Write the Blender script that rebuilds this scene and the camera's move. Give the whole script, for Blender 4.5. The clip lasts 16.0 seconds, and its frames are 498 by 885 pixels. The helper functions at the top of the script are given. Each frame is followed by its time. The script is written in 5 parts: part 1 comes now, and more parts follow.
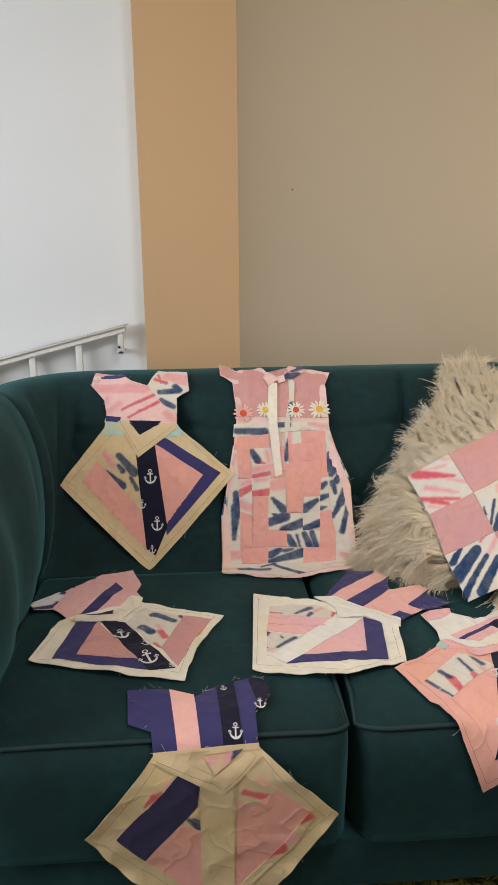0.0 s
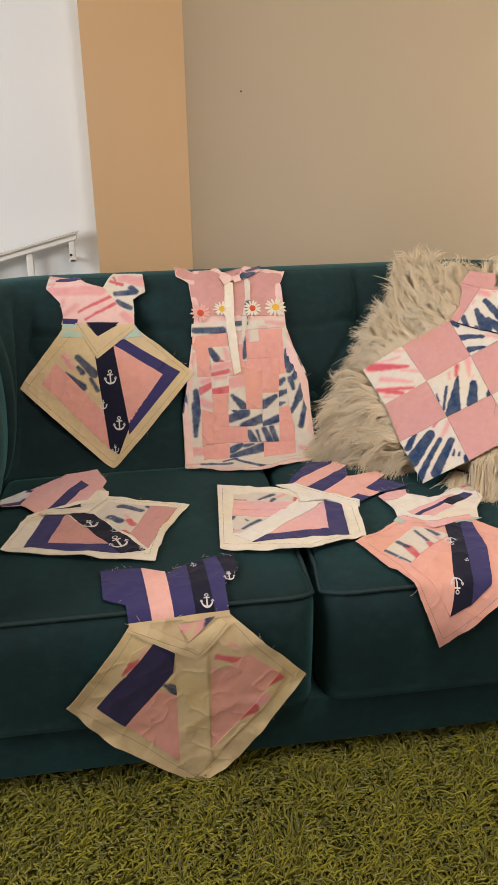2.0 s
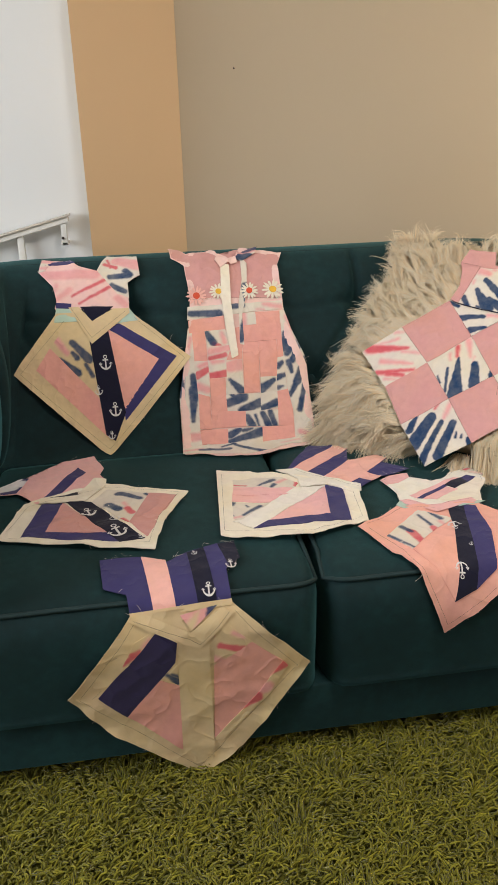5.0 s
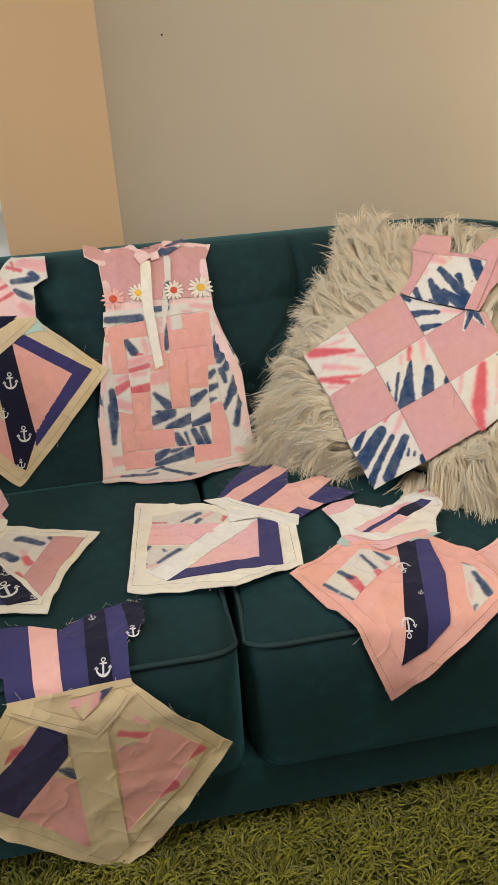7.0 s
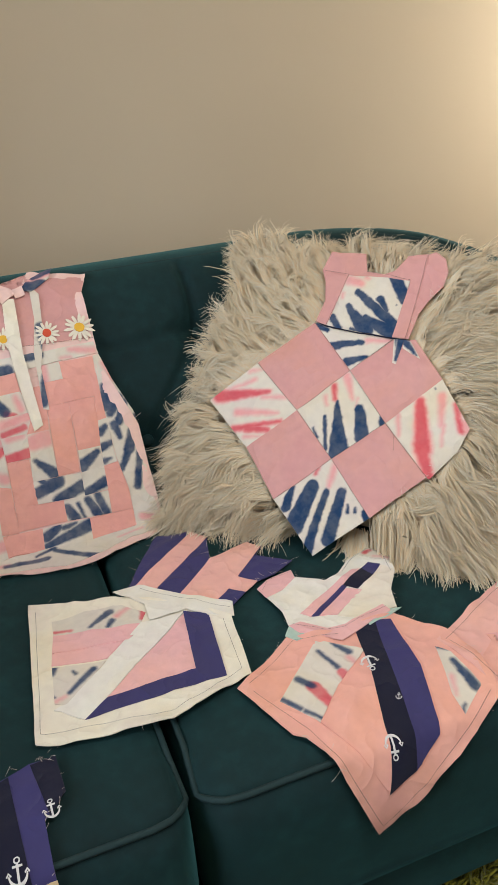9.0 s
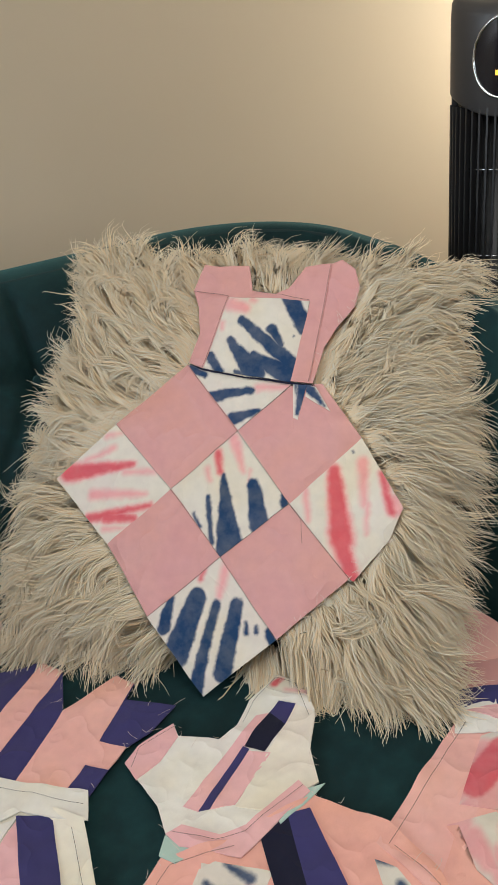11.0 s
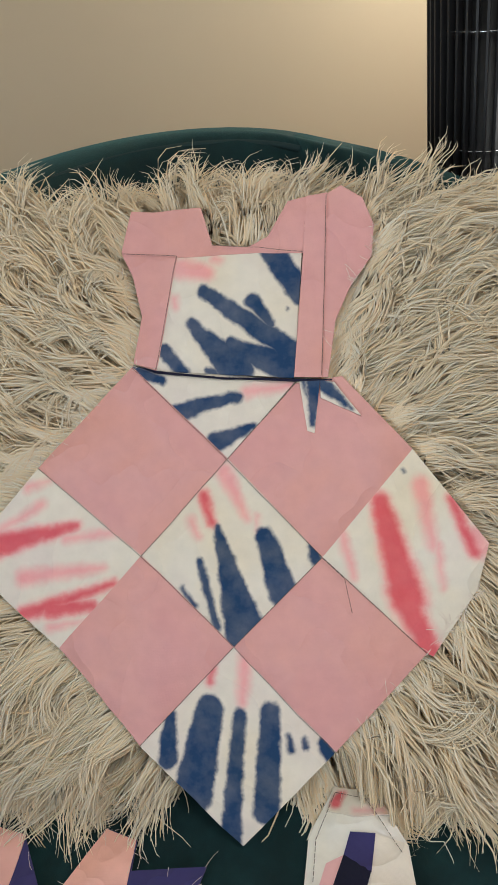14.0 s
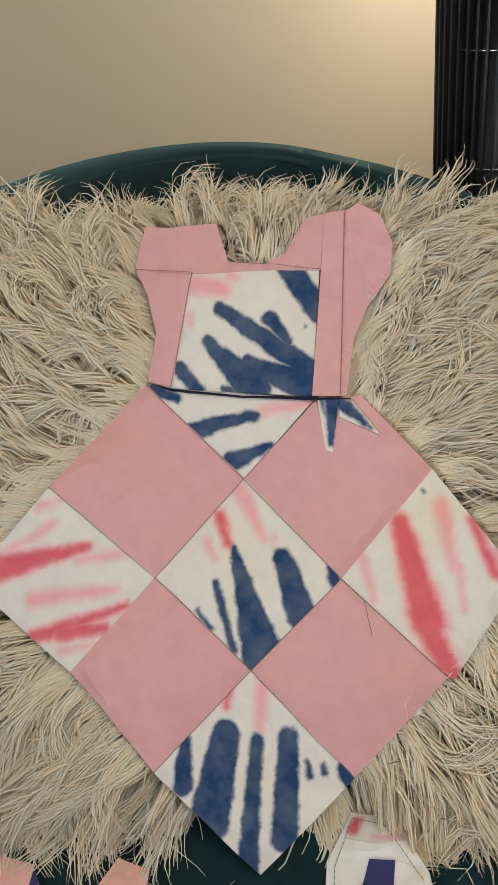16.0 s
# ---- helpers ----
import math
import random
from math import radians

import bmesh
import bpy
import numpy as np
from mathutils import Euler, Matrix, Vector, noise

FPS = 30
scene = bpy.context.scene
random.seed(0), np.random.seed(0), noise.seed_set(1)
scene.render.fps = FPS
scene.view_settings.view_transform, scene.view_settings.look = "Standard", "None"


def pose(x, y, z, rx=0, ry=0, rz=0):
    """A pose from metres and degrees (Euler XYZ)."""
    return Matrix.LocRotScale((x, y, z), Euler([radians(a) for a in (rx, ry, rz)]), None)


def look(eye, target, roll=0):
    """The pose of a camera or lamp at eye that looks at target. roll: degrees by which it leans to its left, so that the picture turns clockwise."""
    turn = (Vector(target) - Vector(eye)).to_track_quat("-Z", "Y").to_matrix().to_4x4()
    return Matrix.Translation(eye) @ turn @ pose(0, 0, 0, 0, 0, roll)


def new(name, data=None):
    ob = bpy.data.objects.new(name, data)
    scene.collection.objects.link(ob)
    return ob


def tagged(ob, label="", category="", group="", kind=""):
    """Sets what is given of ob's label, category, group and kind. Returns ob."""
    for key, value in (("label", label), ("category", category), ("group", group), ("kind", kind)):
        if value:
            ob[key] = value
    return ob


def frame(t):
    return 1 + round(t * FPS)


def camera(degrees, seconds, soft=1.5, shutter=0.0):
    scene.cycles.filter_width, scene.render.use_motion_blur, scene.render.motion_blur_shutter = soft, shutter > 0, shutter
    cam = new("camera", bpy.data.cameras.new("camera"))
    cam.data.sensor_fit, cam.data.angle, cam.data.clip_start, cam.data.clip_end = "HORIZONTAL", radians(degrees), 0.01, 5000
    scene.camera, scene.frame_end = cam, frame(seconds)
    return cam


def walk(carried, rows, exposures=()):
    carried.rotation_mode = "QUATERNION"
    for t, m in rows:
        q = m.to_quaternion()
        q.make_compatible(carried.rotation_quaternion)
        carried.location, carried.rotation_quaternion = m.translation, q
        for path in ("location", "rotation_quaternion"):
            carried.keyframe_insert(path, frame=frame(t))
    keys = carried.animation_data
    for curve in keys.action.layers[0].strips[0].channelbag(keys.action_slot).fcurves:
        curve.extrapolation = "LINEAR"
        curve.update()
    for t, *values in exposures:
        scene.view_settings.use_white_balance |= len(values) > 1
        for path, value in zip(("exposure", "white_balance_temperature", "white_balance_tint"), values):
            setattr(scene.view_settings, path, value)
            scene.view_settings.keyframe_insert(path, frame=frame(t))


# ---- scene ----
cam = camera(35.22, 16.0)
PATH = [
    (0, (0.036, 0.153, 1.429), (0.173, 2.06, 0.843), -0.4),
    (0.5, (-0.003, 0.126, 1.4), (0.122, 2.022, 0.776), -0.9),
    (1, (-0.016, 0.107, 1.375), (0.144, 1.986, 0.711), -1.0),
    (1.5, (-0.005, 0.096, 1.344), (0.203, 1.955, 0.634), -1.0),
    (2, (0.006, 0.081, 1.338), (0.256, 1.922, 0.596), -1.0),
    (2.5, (0.017, 0.086, 1.339), (0.291, 1.915, 0.579), -1.0),
    (3, (0.015, 0.081, 1.344), (0.306, 1.905, 0.578), -0.7),
    (3.5, (0.005, 0.083, 1.348), (0.298, 1.909, 0.586), -0.5),
    (4, (-0.011, 0.093, 1.343), (0.281, 1.919, 0.58), -0.5),
    (4.2, (-0.01, 0.096, 1.345), (0.272, 1.921, 0.579), -0.6),
    (6.3, (0.097, 0.252, 1.301), (0.349, 2.059, 0.481), -3.3),
    (6.5, (0.145, 0.293, 1.319), (0.396, 2.096, 0.49), -3.6),
    (7, (0.212, 0.377, 1.323), (0.474, 2.173, 0.482), -3.9),
    (7.5, (0.239, 0.452, 1.318), (0.521, 2.237, 0.462), -3.9),
    (8, (0.237, 0.579, 1.354), (0.639, 2.338, 0.492), -4.1),
    (8.5, (0.193, 0.68, 1.349), (0.717, 2.407, 0.487), -4.2),
    (9, (0.195, 0.712, 1.342), (0.782, 2.408, 0.459), -4.5),
    (9.5, (0.259, 0.774, 1.331), (0.869, 2.451, 0.429), -5.1),
    (10, (0.402, 0.878, 1.317), (1.019, 2.548, 0.407), -5.5),
    (10.2, (0.448, 0.911, 1.316), (1.073, 2.576, 0.402), -5.7),
    (12.3, (0.532, 1.38, 1.274), (1.305, 2.879, 0.2), -9.5),
    (12.5, (0.558, 1.402, 1.278), (1.33, 2.891, 0.189), -9.4),
    (13, (0.619, 1.434, 1.264), (1.38, 2.88, 0.111), -10.0),
    (13.5, (0.613, 1.471, 1.262), (1.402, 2.86, 0.059), -11.1),
    (14, (0.563, 1.508, 1.252), (1.431, 2.834, 0.032), -10.3),
    (14.5, (0.543, 1.541, 1.253), (1.445, 2.843, 0.032), -9.2),
    (15, (0.548, 1.543, 1.253), (1.455, 2.835, 0.026), -9.0),
    (15.5, (0.544, 1.541, 1.255), (1.456, 2.837, 0.036), -8.9),
    (16, (0.544, 1.544, 1.257), (1.464, 2.846, 0.05), -8.9),
]
walk(cam, [(t, look(eye, target, roll)) for t, eye, target, roll in PATH],
     exposures=[(0, -0.12, 6150, 12), (1.0, -0.1, 6600, 15), (2.2, -0.03, 6700, 16), (3.2, -0.02, 6500, 12), (6.5, -0.05, 6350, 12), (7.5, -0.03, 6100, 9), (9, -0.12, 5980, 9), (12.5, -0.3, 5850, 7), (16, -0.33, 5850, 7)])

# ---- world, daylight and the warm lamp ----
world = bpy.data.worlds.new("world")
scene.world = world
world.use_nodes = True
wn = world.node_tree.nodes
sky = wn.new("ShaderNodeTexSky")
sky.sky_type, sky.sun_disc, sky.sun_elevation, sky.sun_rotation = "NISHITA", False, radians(38), radians(250)
wn["Background"].inputs["Strength"].default_value = 0.12
world.node_tree.links.new(sky.outputs["Color"], wn["Background"].inputs["Color"])


def area_lamp(name, eye, target, w, h, watts, colour):
    data = bpy.data.lights.new(name, "AREA")
    data.shape, data.size, data.size_y, data.energy, data.color = "RECTANGLE", w, h, watts, colour
    ob = new(name, data)
    ob.matrix_world = look(eye, target)
    return ob


def point_lamp(name, place, watts, colour, radius):
    data = bpy.data.lights.new(name, "POINT")
    data.energy, data.color, data.shadow_soft_size = watts, colour, radius
    ob = new(name, data)
    ob.location = place
    return ob


area_lamp("window_daylight", (-2.5, 1.0, 1.7), (0.3, 1.8, 0.7), 2.2, 1.4, 66, (0.9, 0.96, 1.0))
area_lamp("front_window_daylight", (2.3, -2.4, 1.8), (0.5, 1.5, 0.6), 2.6, 1.2, 27, (1.0, 0.98, 0.95))
# Unseen overhead fill, added so seat tops get more light than the front.
area_lamp("overhead_fill", (0.75, 0.95, 2.44), (0.7, 1.3, 0.0), 0.6, 0.6, 22, (1.0, 0.95, 0.87))
point_lamp("lamp_bulb", (2.9, 2.85, 1.35), 56, (1.0, 0.87, 0.68), 0.09)

# ---- materials ----
def srgb(r, g, b):
    return tuple((c / 255 / 12.92) if c < 10 else ((c / 255 + 0.055) / 1.055) ** 2.4 for c in (r, g, b)) + (1.0,)


class Nodes:
    """A small builder for node materials."""

    def __init__(self, name):
        self.mat = bpy.data.materials.new(name)
        self.mat.use_nodes = True
        self.tree = self.mat.node_tree
        self.out = self.tree.nodes["Material Output"]
        self.bsdf = self.tree.nodes["Principled BSDF"]

    def add(self, kind, **inputs):
        n = self.tree.nodes.new("ShaderNode" + kind)
        for k, v in inputs.items():
            self.feed(n, k.replace("_", " "), v)
        return n

    def feed(self, n, key, v):
        sock = n.inputs[int(key)] if key.isdigit() else n.inputs[key]
        if hasattr(v, "is_linked"):
            self.tree.links.new(v, sock)
        else:
            sock.default_value = v

    def math(self, op, a, b=0.0, c=0.0):
        n = self.tree.nodes.new("ShaderNodeMath")
        n.operation = op
        for i, v in enumerate((a, b, c)):
            self.feed(n, str(i), v)
        return n.outputs[0]

    def ramp(self, fac, *stops):
        n = self.tree.nodes.new("ShaderNodeValToRGB")
        self.feed(n, "Fac", fac)
        el = n.color_ramp.elements
        while len(el) < len(stops):
            el.new(0.5)
        for e, (p, c) in zip(el, stops):
            e.position, e.color = p, c if len(c) == 4 else (*c, 1)
        return n.outputs["Color"]

    def mix(self, fac, a, b, blend="MIX"):
        n = self.tree.nodes.new("ShaderNodeMix")
        n.data_type, n.blend_type = "RGBA", blend
        self.feed(n, "0", fac), self.feed(n, "6", a), self.feed(n, "7", b)
        return n.outputs[2]

    def noise(self, vec, scale, detail=3.0, rough=0.55):
        return self.add("TexNoise", Vector=vec, Scale=scale, Detail=detail, Roughness=rough)

    def bump(self, height, strength, distance):
        self.feed(self.bsdf, "Normal", self.add("Bump", Height=height, Strength=strength, Distance=distance).outputs[0])

    def coords(self):
        return self.add("TexCoord").outputs["Object"]

    def set(self, **inputs):
        for k, v in inputs.items():
            self.feed(self.bsdf, k.replace("_", " "), v)
        return self.mat


def wall_paint(name, colour, rough=0.75):
    m = Nodes(name)
    p = m.coords()
    big, fine = m.noise(p, 1.3, 4), m.noise(p, 190, 2)
    dark = tuple(c * 0.93 for c in colour[:3]) + (1,)
    col = m.mix(big.outputs["Fac"], colour, dark)
    m.bump(m.math("ADD", m.math("MULTIPLY", fine.outputs["Fac"], 0.6), m.noise(p, 38, 3).outputs["Fac"]), 0.12, 0.002)
    return m.set(Base_Color=col, Roughness=rough)


def velvet(name):
    m = Nodes(name)
    p = m.coords()
    broad, mid, fine = m.noise(p, 5, 4), m.noise(p, 42, 3), m.noise(p, 900, 2)
    col = m.ramp(m.math("ADD", m.math("MULTIPLY", broad.outputs["Fac"], 0.6), m.math("MULTIPLY", mid.outputs["Fac"], 0.4)),
                 (0.34, (0.002, 0.0096, 0.0102)), (0.5, (0.0036, 0.0176, 0.0188)), (0.68, (0.0075, 0.0355, 0.037)))
    col = m.mix(m.math("MULTIPLY", fine.outputs["Fac"], 0.35), col, (0.005, 0.022, 0.0235, 1))
    m.bump(m.math("ADD", fine.outputs["Fac"], m.math("MULTIPLY", mid.outputs["Fac"], 0.5)), 0.25, 0.0012)
    return m.set(Base_Color=col, Roughness=0.82, Sheen_Weight=0.24, Sheen_Roughness=0.5, Sheen_Tint=(0.16, 0.52, 0.53, 1), Specular_IOR_Level=0.25)


def plain(name, colour, rough=0.5, metal=0.0, grain=0.06, scale=60):
    m = Nodes(name)
    n = m.noise(m.coords(), scale, 4)
    dark = tuple(c * (1 - 3 * grain) for c in colour[:3]) + (1,)
    m.bump(n.outputs["Fac"], 0.1, 0.001)
    return m.set(Base_Color=m.mix(n.outputs["Fac"], colour, dark), Roughness=rough, Metallic=metal)


WALL = wall_paint("beige_wall_paint", srgb(200, 184, 158))
# Same beige paint; its warm, lighter tint from the lighting is in the colour.
WALL_LIT = wall_paint("lit_beige_wall_paint", srgb(224, 194, 156))
WHITE_WALL = wall_paint("white_wall_paint", srgb(228, 228, 226), 0.6)
CEILING = wall_paint("ceiling_paint", srgb(236, 234, 228), 0.85)
VELVET = velvet("teal_velvet")
PIPING = plain("teal_piping_cord", (0.006, 0.027, 0.028, 1), 0.8)
WHITE_METAL = plain("white_enamel", srgb(226, 222, 214), 0.4)
DARK_WOOD = plain("dark_wood", srgb(45, 32, 24), 0.45, 0, 0.15, 30)

# ---- mesh helpers ----
def part(name, bm, material, parent=None, label="", smooth=True):
    """Links a bmesh as one mesh object, under a parent where one is given."""
    data = bpy.data.meshes.new(name)
    bm.to_mesh(data)
    bm.free()
    if material:
        data.materials.append(material)
    if smooth:
        data.polygons.foreach_set("use_smooth", [True] * len(data.polygons))
    ob = new(name, data)
    ob.parent = parent
    return tagged(ob, label)


def prism(corners, z0, z1, bm=None):
    bm = bm or bmesh.new()
    low = [bm.verts.new((x, y, z0)) for x, y in corners]
    top = [bm.verts.new((x, y, z1)) for x, y in corners]
    n = len(corners)
    bm.faces.new(top), bm.faces.new(low[::-1])
    for i in range(n):
        bm.faces.new((low[i], low[(i + 1) % n], top[(i + 1) % n], top[i]))
    bmesh.ops.recalc_face_normals(bm, faces=bm.faces)
    return bm


def box(x0, x1, y0, y1, z0, z1, bevel=0.0, seg=2):
    bm = prism([(x0, y0), (x1, y0), (x1, y1), (x0, y1)], z0, z1)
    if bevel:
        bmesh.ops.bevel(bm, geom=bm.edges, offset=bevel, segments=seg, profile=0.5, affect="EDGES")
    return bm


def tube(points, radius, sides=8, taper=None):
    """A tube along points; taper gives the radius factor at each point."""
    bm, rings = bmesh.new(), []
    pts = [Vector(p) for p in points]
    for i, p in enumerate(pts):
        d = (pts[min(i + 1, len(pts) - 1)] - pts[max(i - 1, 0)]).normalized()
        a = d.cross(Vector((0.31, 0.17, 0.93)) if abs(d.z) < 0.9 else Vector((1, 0, 0))).normalized()
        b = d.cross(a)
        r = radius * (taper[i] if taper else 1)
        rings.append([bm.verts.new(p + r * (math.cos(k * math.tau / sides) * a + math.sin(k * math.tau / sides) * b)) for k in range(sides)])
    for q, w in zip(rings, rings[1:]):
        for k in range(sides):
            bm.faces.new((q[k], q[(k + 1) % sides], w[(k + 1) % sides], w[k]))
    bm.faces.new(rings[0][::-1]), bm.faces.new(rings[-1])
    bmesh.ops.recalc_face_normals(bm, faces=bm.faces)
    return bm


def loft(rings, closed_ring=False, closed_path=False):
    """A surface through rings of points."""
    bm = bmesh.new()
    vs = [[bm.verts.new(p) for p in r] for r in rings]
    pairs = list(zip(vs, vs[1:])) + ([(vs[-1], vs[0])] if closed_path else [])
    for q, w in pairs:
        n = len(q)
        for k in range(n if closed_ring else n - 1):
            bm.faces.new((q[k], q[(k + 1) % n], w[(k + 1) % n], w[k]))
    if closed_ring and not closed_path:
        bm.faces.new(vs[0][::-1]), bm.faces.new(vs[-1])
    bmesh.ops.recalc_face_normals(bm, faces=bm.faces)
    return bm


def structure(name, bm, material, label, category):
    return tagged(part(name, bm, material, None, smooth=False), label, category, kind="structure")


# ---- the room ----
structure("floor", box(-2.7, 4.3, -2.7, 3.7, -0.1, 0.0), plain("floor_boards", srgb(120, 92, 66), 0.5, 0, 0.12, 8), "wooden floor mostly under a green shag rug", "floor")
structure("ceiling", box(-2.7, 4.3, -2.7, 3.7, 2.5, 2.6), CEILING, "plain white painted ceiling", "ceiling")
structure("wall_north", box(0.2335, 4.3, 3.386, 3.486, 0, 2.5), WALL, "plain beige painted wall behind the sofa", "wall")
structure("wall_diagonal", prism([(0.233, 3.386), (-0.131, 2.992), (-0.131, 3.068), (0.233, 3.486)], 0, 2.5), WALL_LIT, "narrow beige painted wall beside the stairwell, in a lit tone", "wall")
structure("wall_stairwell", box(-2.7, -0.133, 3.07, 3.17, 0, 2.5), WHITE_WALL, "white painted stairwell wall with a handrail", "wall")
structure("wall_east", box(4.2, 4.3, -2.7, 3.386, 0, 2.5), WALL, "plain beige painted side wall", "wall")


def wall_with_window(name, along_y, at, a0, a1, w0, w1, z0, z1, label):
    pieces = [(a0, w0, 0, 2.5), (w1, a1, 0, 2.5), (w0, w1, 0, z0), (w0, w1, z1, 2.5)]
    bm = bmesh.new()
    for p, q, lo, hi in pieces:
        c = [(at - 0.1, p), (at, p), (at, q), (at - 0.1, q)] if along_y else [(p, at - 0.1), (q, at - 0.1), (q, at), (p, at)]
        prism(c, lo, hi, bm)
    structure(name, bm, WALL, label, "wall")


wall_with_window("wall_west", True, -2.6, -2.6, 3.07, -0.1, 2.1, 1.0, 2.4, "beige painted wall with a wide window opening")
wall_with_window("wall_south", False, -2.6, -2.7, 4.2, 1.0, 3.6, 1.1, 2.4, "beige painted wall with a window opening")
bm = bmesh.new()
bmesh.ops.create_uvsphere(bm, u_segments=10, v_segments=6, radius=0.0035, matrix=pose(0.447, 3.3845, 1.475))
tagged(part("nail", bm, DARK_WOOD), "small dark nail in the beige wall", "nail")

# ---- stair handrail on the white wall ----
handrail = new("handrail")
tagged(handrail, "white painted metal stair handrail with thin posts", "handrail")
slope = 0.251


def rail_z(x):
    return 0.994 + (x + 0.204) * slope


bm = loft([[(x, 3.02 + dy, rail_z(x) + dz) for dy, dz in ((-0.02, -0.011), (-0.014, 0.009), (0.014, 0.009), (0.02, -0.011))] for x in (-1.9, -0.204)], closed_ring=True)
bmesh.ops.bevel(bm, geom=bm.edges, offset=0.003, segments=2, profile=0.5, affect="EDGES")
part("rail", bm, WHITE_METAL, handrail)
bm = loft([[(x, 3.02 + dy, rail_z(x) + dz) for dy, dz in ((-0.024, 0.009), (-0.024, 0.014), (0.024, 0.014), (0.024, 0.009))] for x in (-1.9, -0.197)], closed_ring=True)
part("rail_cap", bm, WHITE_METAL, handrail)
for k in range(7):
    x = -0.376 - 0.169 * k
    part("post", box(x - 0.012, x + 0.012, 3.01, 3.03, 0.0, rail_z(x) - 0.009, 0.003), WHITE_METAL, handrail)
part("bracket", box(-0.233, -0.213, 3.005, 3.02, rail_z(-0.223) - 0.085, rail_z(-0.223) - 0.01, 0.002), WHITE_METAL, handrail)
part("bracket_foot", box(-0.237, -0.211, 3.005, 3.07, rail_z(-0.223) - 0.085, rail_z(-0.223) - 0.075, 0.002), WHITE_METAL, handrail)
bm = bmesh.new()
bmesh.ops.create_uvsphere(bm, u_segments=8, v_segments=6, radius=0.005, matrix=pose(-0.229, 3.003, rail_z(-0.223) - 0.06))
part("screw", bm, DARK_WOOD, handrail)

# ---- the sofa ----
# Section from the back's crest over the seat to the front panel, as (y, z).
CREST = [(2.72, 0.823), (2.68, 0.893), (2.58, 0.93), (2.485, 0.913), (2.39, 0.83), (2.29, 0.685), (2.225, 0.56), (2.175, 0.475), (2.135, 0.449)]
SEAT = [(2.135, 0.449), (2.02, 0.455), (1.85, 0.458), (1.59, 0.463), (1.48, 0.46), (1.425, 0.441), (1.398, 0.4), (1.395, 0.33), (1.405, 0.2), (1.415, -0.03)]


def spline(ctrl, steps=8):
    p = np.array(ctrl, float)
    p = np.vstack([2 * p[0] - p[1], p, 2 * p[-1] - p[-2]])
    out = []
    for i in range(1, len(p) - 2):
        a, b, c, d = p[i - 1:i + 3]
        for k in range(steps):
            t = k / steps
            out.append(.5 * (2 * b + (c - a) * t + (2 * a - 5 * b + 4 * c - d) * t * t + (3 * b - a - 3 * c + d) * t ** 3))
    return np.array(out + [p[-2]])


SECTION = spline(CREST + SEAT[1:])
_s = np.concatenate([[0], np.cumsum(np.hypot(*np.diff(SECTION, axis=0).T))])
ARC = _s[8 * (len(CREST) - 1)] - _s


def on_sofa(x, s, lift=0.0):
    """A point on the sofa's upholstery: s metres up the back (minus: over the seat towards the front)."""
    y, z = np.interp(-s, -ARC, SECTION[:, 0]), np.interp(-s, -ARC, SECTION[:, 1])
    y0, z0 = np.interp(-s - .012, -ARC, SECTION[:, 0]), np.interp(-s - .012, -ARC, SECTION[:, 1])
    y1, z1 = np.interp(-s + .012, -ARC, SECTION[:, 0]), np.interp(-s + .012, -ARC, SECTION[:, 1])
    n = Vector((0, z1 - z0, -(y1 - y0))).normalized()
    return Vector((x, y, z)) + lift * n


sofa = new("sofa")
tagged(sofa, "dark teal velvet button-tufted loveseat with two seat cushions", "sofa")
MID, HALF = 0.36, 0.785


def rounded_u(half, back, front, radius, n_arm=16, n_arc=14, n_back=230):
    """Plan line of a U: up one side, round, along the back, round, down the other."""
    right = [(MID + half, front + (back - radius - front) * k / n_arm) for k in range(n_arm)]
    right += [(MID + half - radius + radius * math.cos(a), back - radius + radius * math.sin(a)) for a in [k / n_arc * math.pi / 2 for k in range(n_arc)]]
    left = [(2 * MID - x, y) for x, y in right]
    x0 = MID - half + radius
    back_line = [(x0 + (2 * (MID - x0)) * k / n_back, back) for k in range(n_back + 1)]
    return left + back_line + right[::-1]


INNER, CRESTLINE, OUTER = rounded_u(HALF, 2.135, 1.43, 0.05), rounded_u(0.885, 2.58, 1.40, 0.26), rounded_u(0.995, 2.72, 1.385, 0.36)
back_profile = spline(CREST[::-1], 16)
BUTTONS = [(x, s) for x in (-0.355, -0.015, 0.325, 0.672, 1.015) for s in (0.425,)] + [(x, 0.2) for x in (-0.185, 0.155, 0.5, 0.845)]


def tuft(x, s):
    """Depth by which buttons and pleats pull the upholstery in."""
    d = 0.0
    for bx, bs in BUTTONS:
        r2 = ((x - bx) ** 2 + (s - bs) ** 2)
        d += 0.036 * math.exp(-r2 / 0.0022) + 0.014 * math.exp(-r2 / 0.012)
        if bs > 0.4 and s > bs:
            d += 0.017 * math.exp(-((x - bx) / 0.012) ** 2) * min(1, (s - bs) / 0.03) * max(0.0, min(1.0, (0.62 - s) / 0.05))
        for cx, cs in BUTTONS:
            if bs > 0.4 and cs < 0.4 and abs(cx - bx) < 0.2 and cs <= s <= bs:
                line = bx + (cx - bx) * (bs - s) / (bs - cs)
                d += 0.011 * math.exp(-((x - line) / 0.013) ** 2)
    if abs(s - 0.425) < 0.1:
        d += 0.010 * math.exp(-((s - 0.425 - 0.012 * math.cos((x - 0.325) / 0.345 * math.tau)) / 0.012) ** 2)
    return d


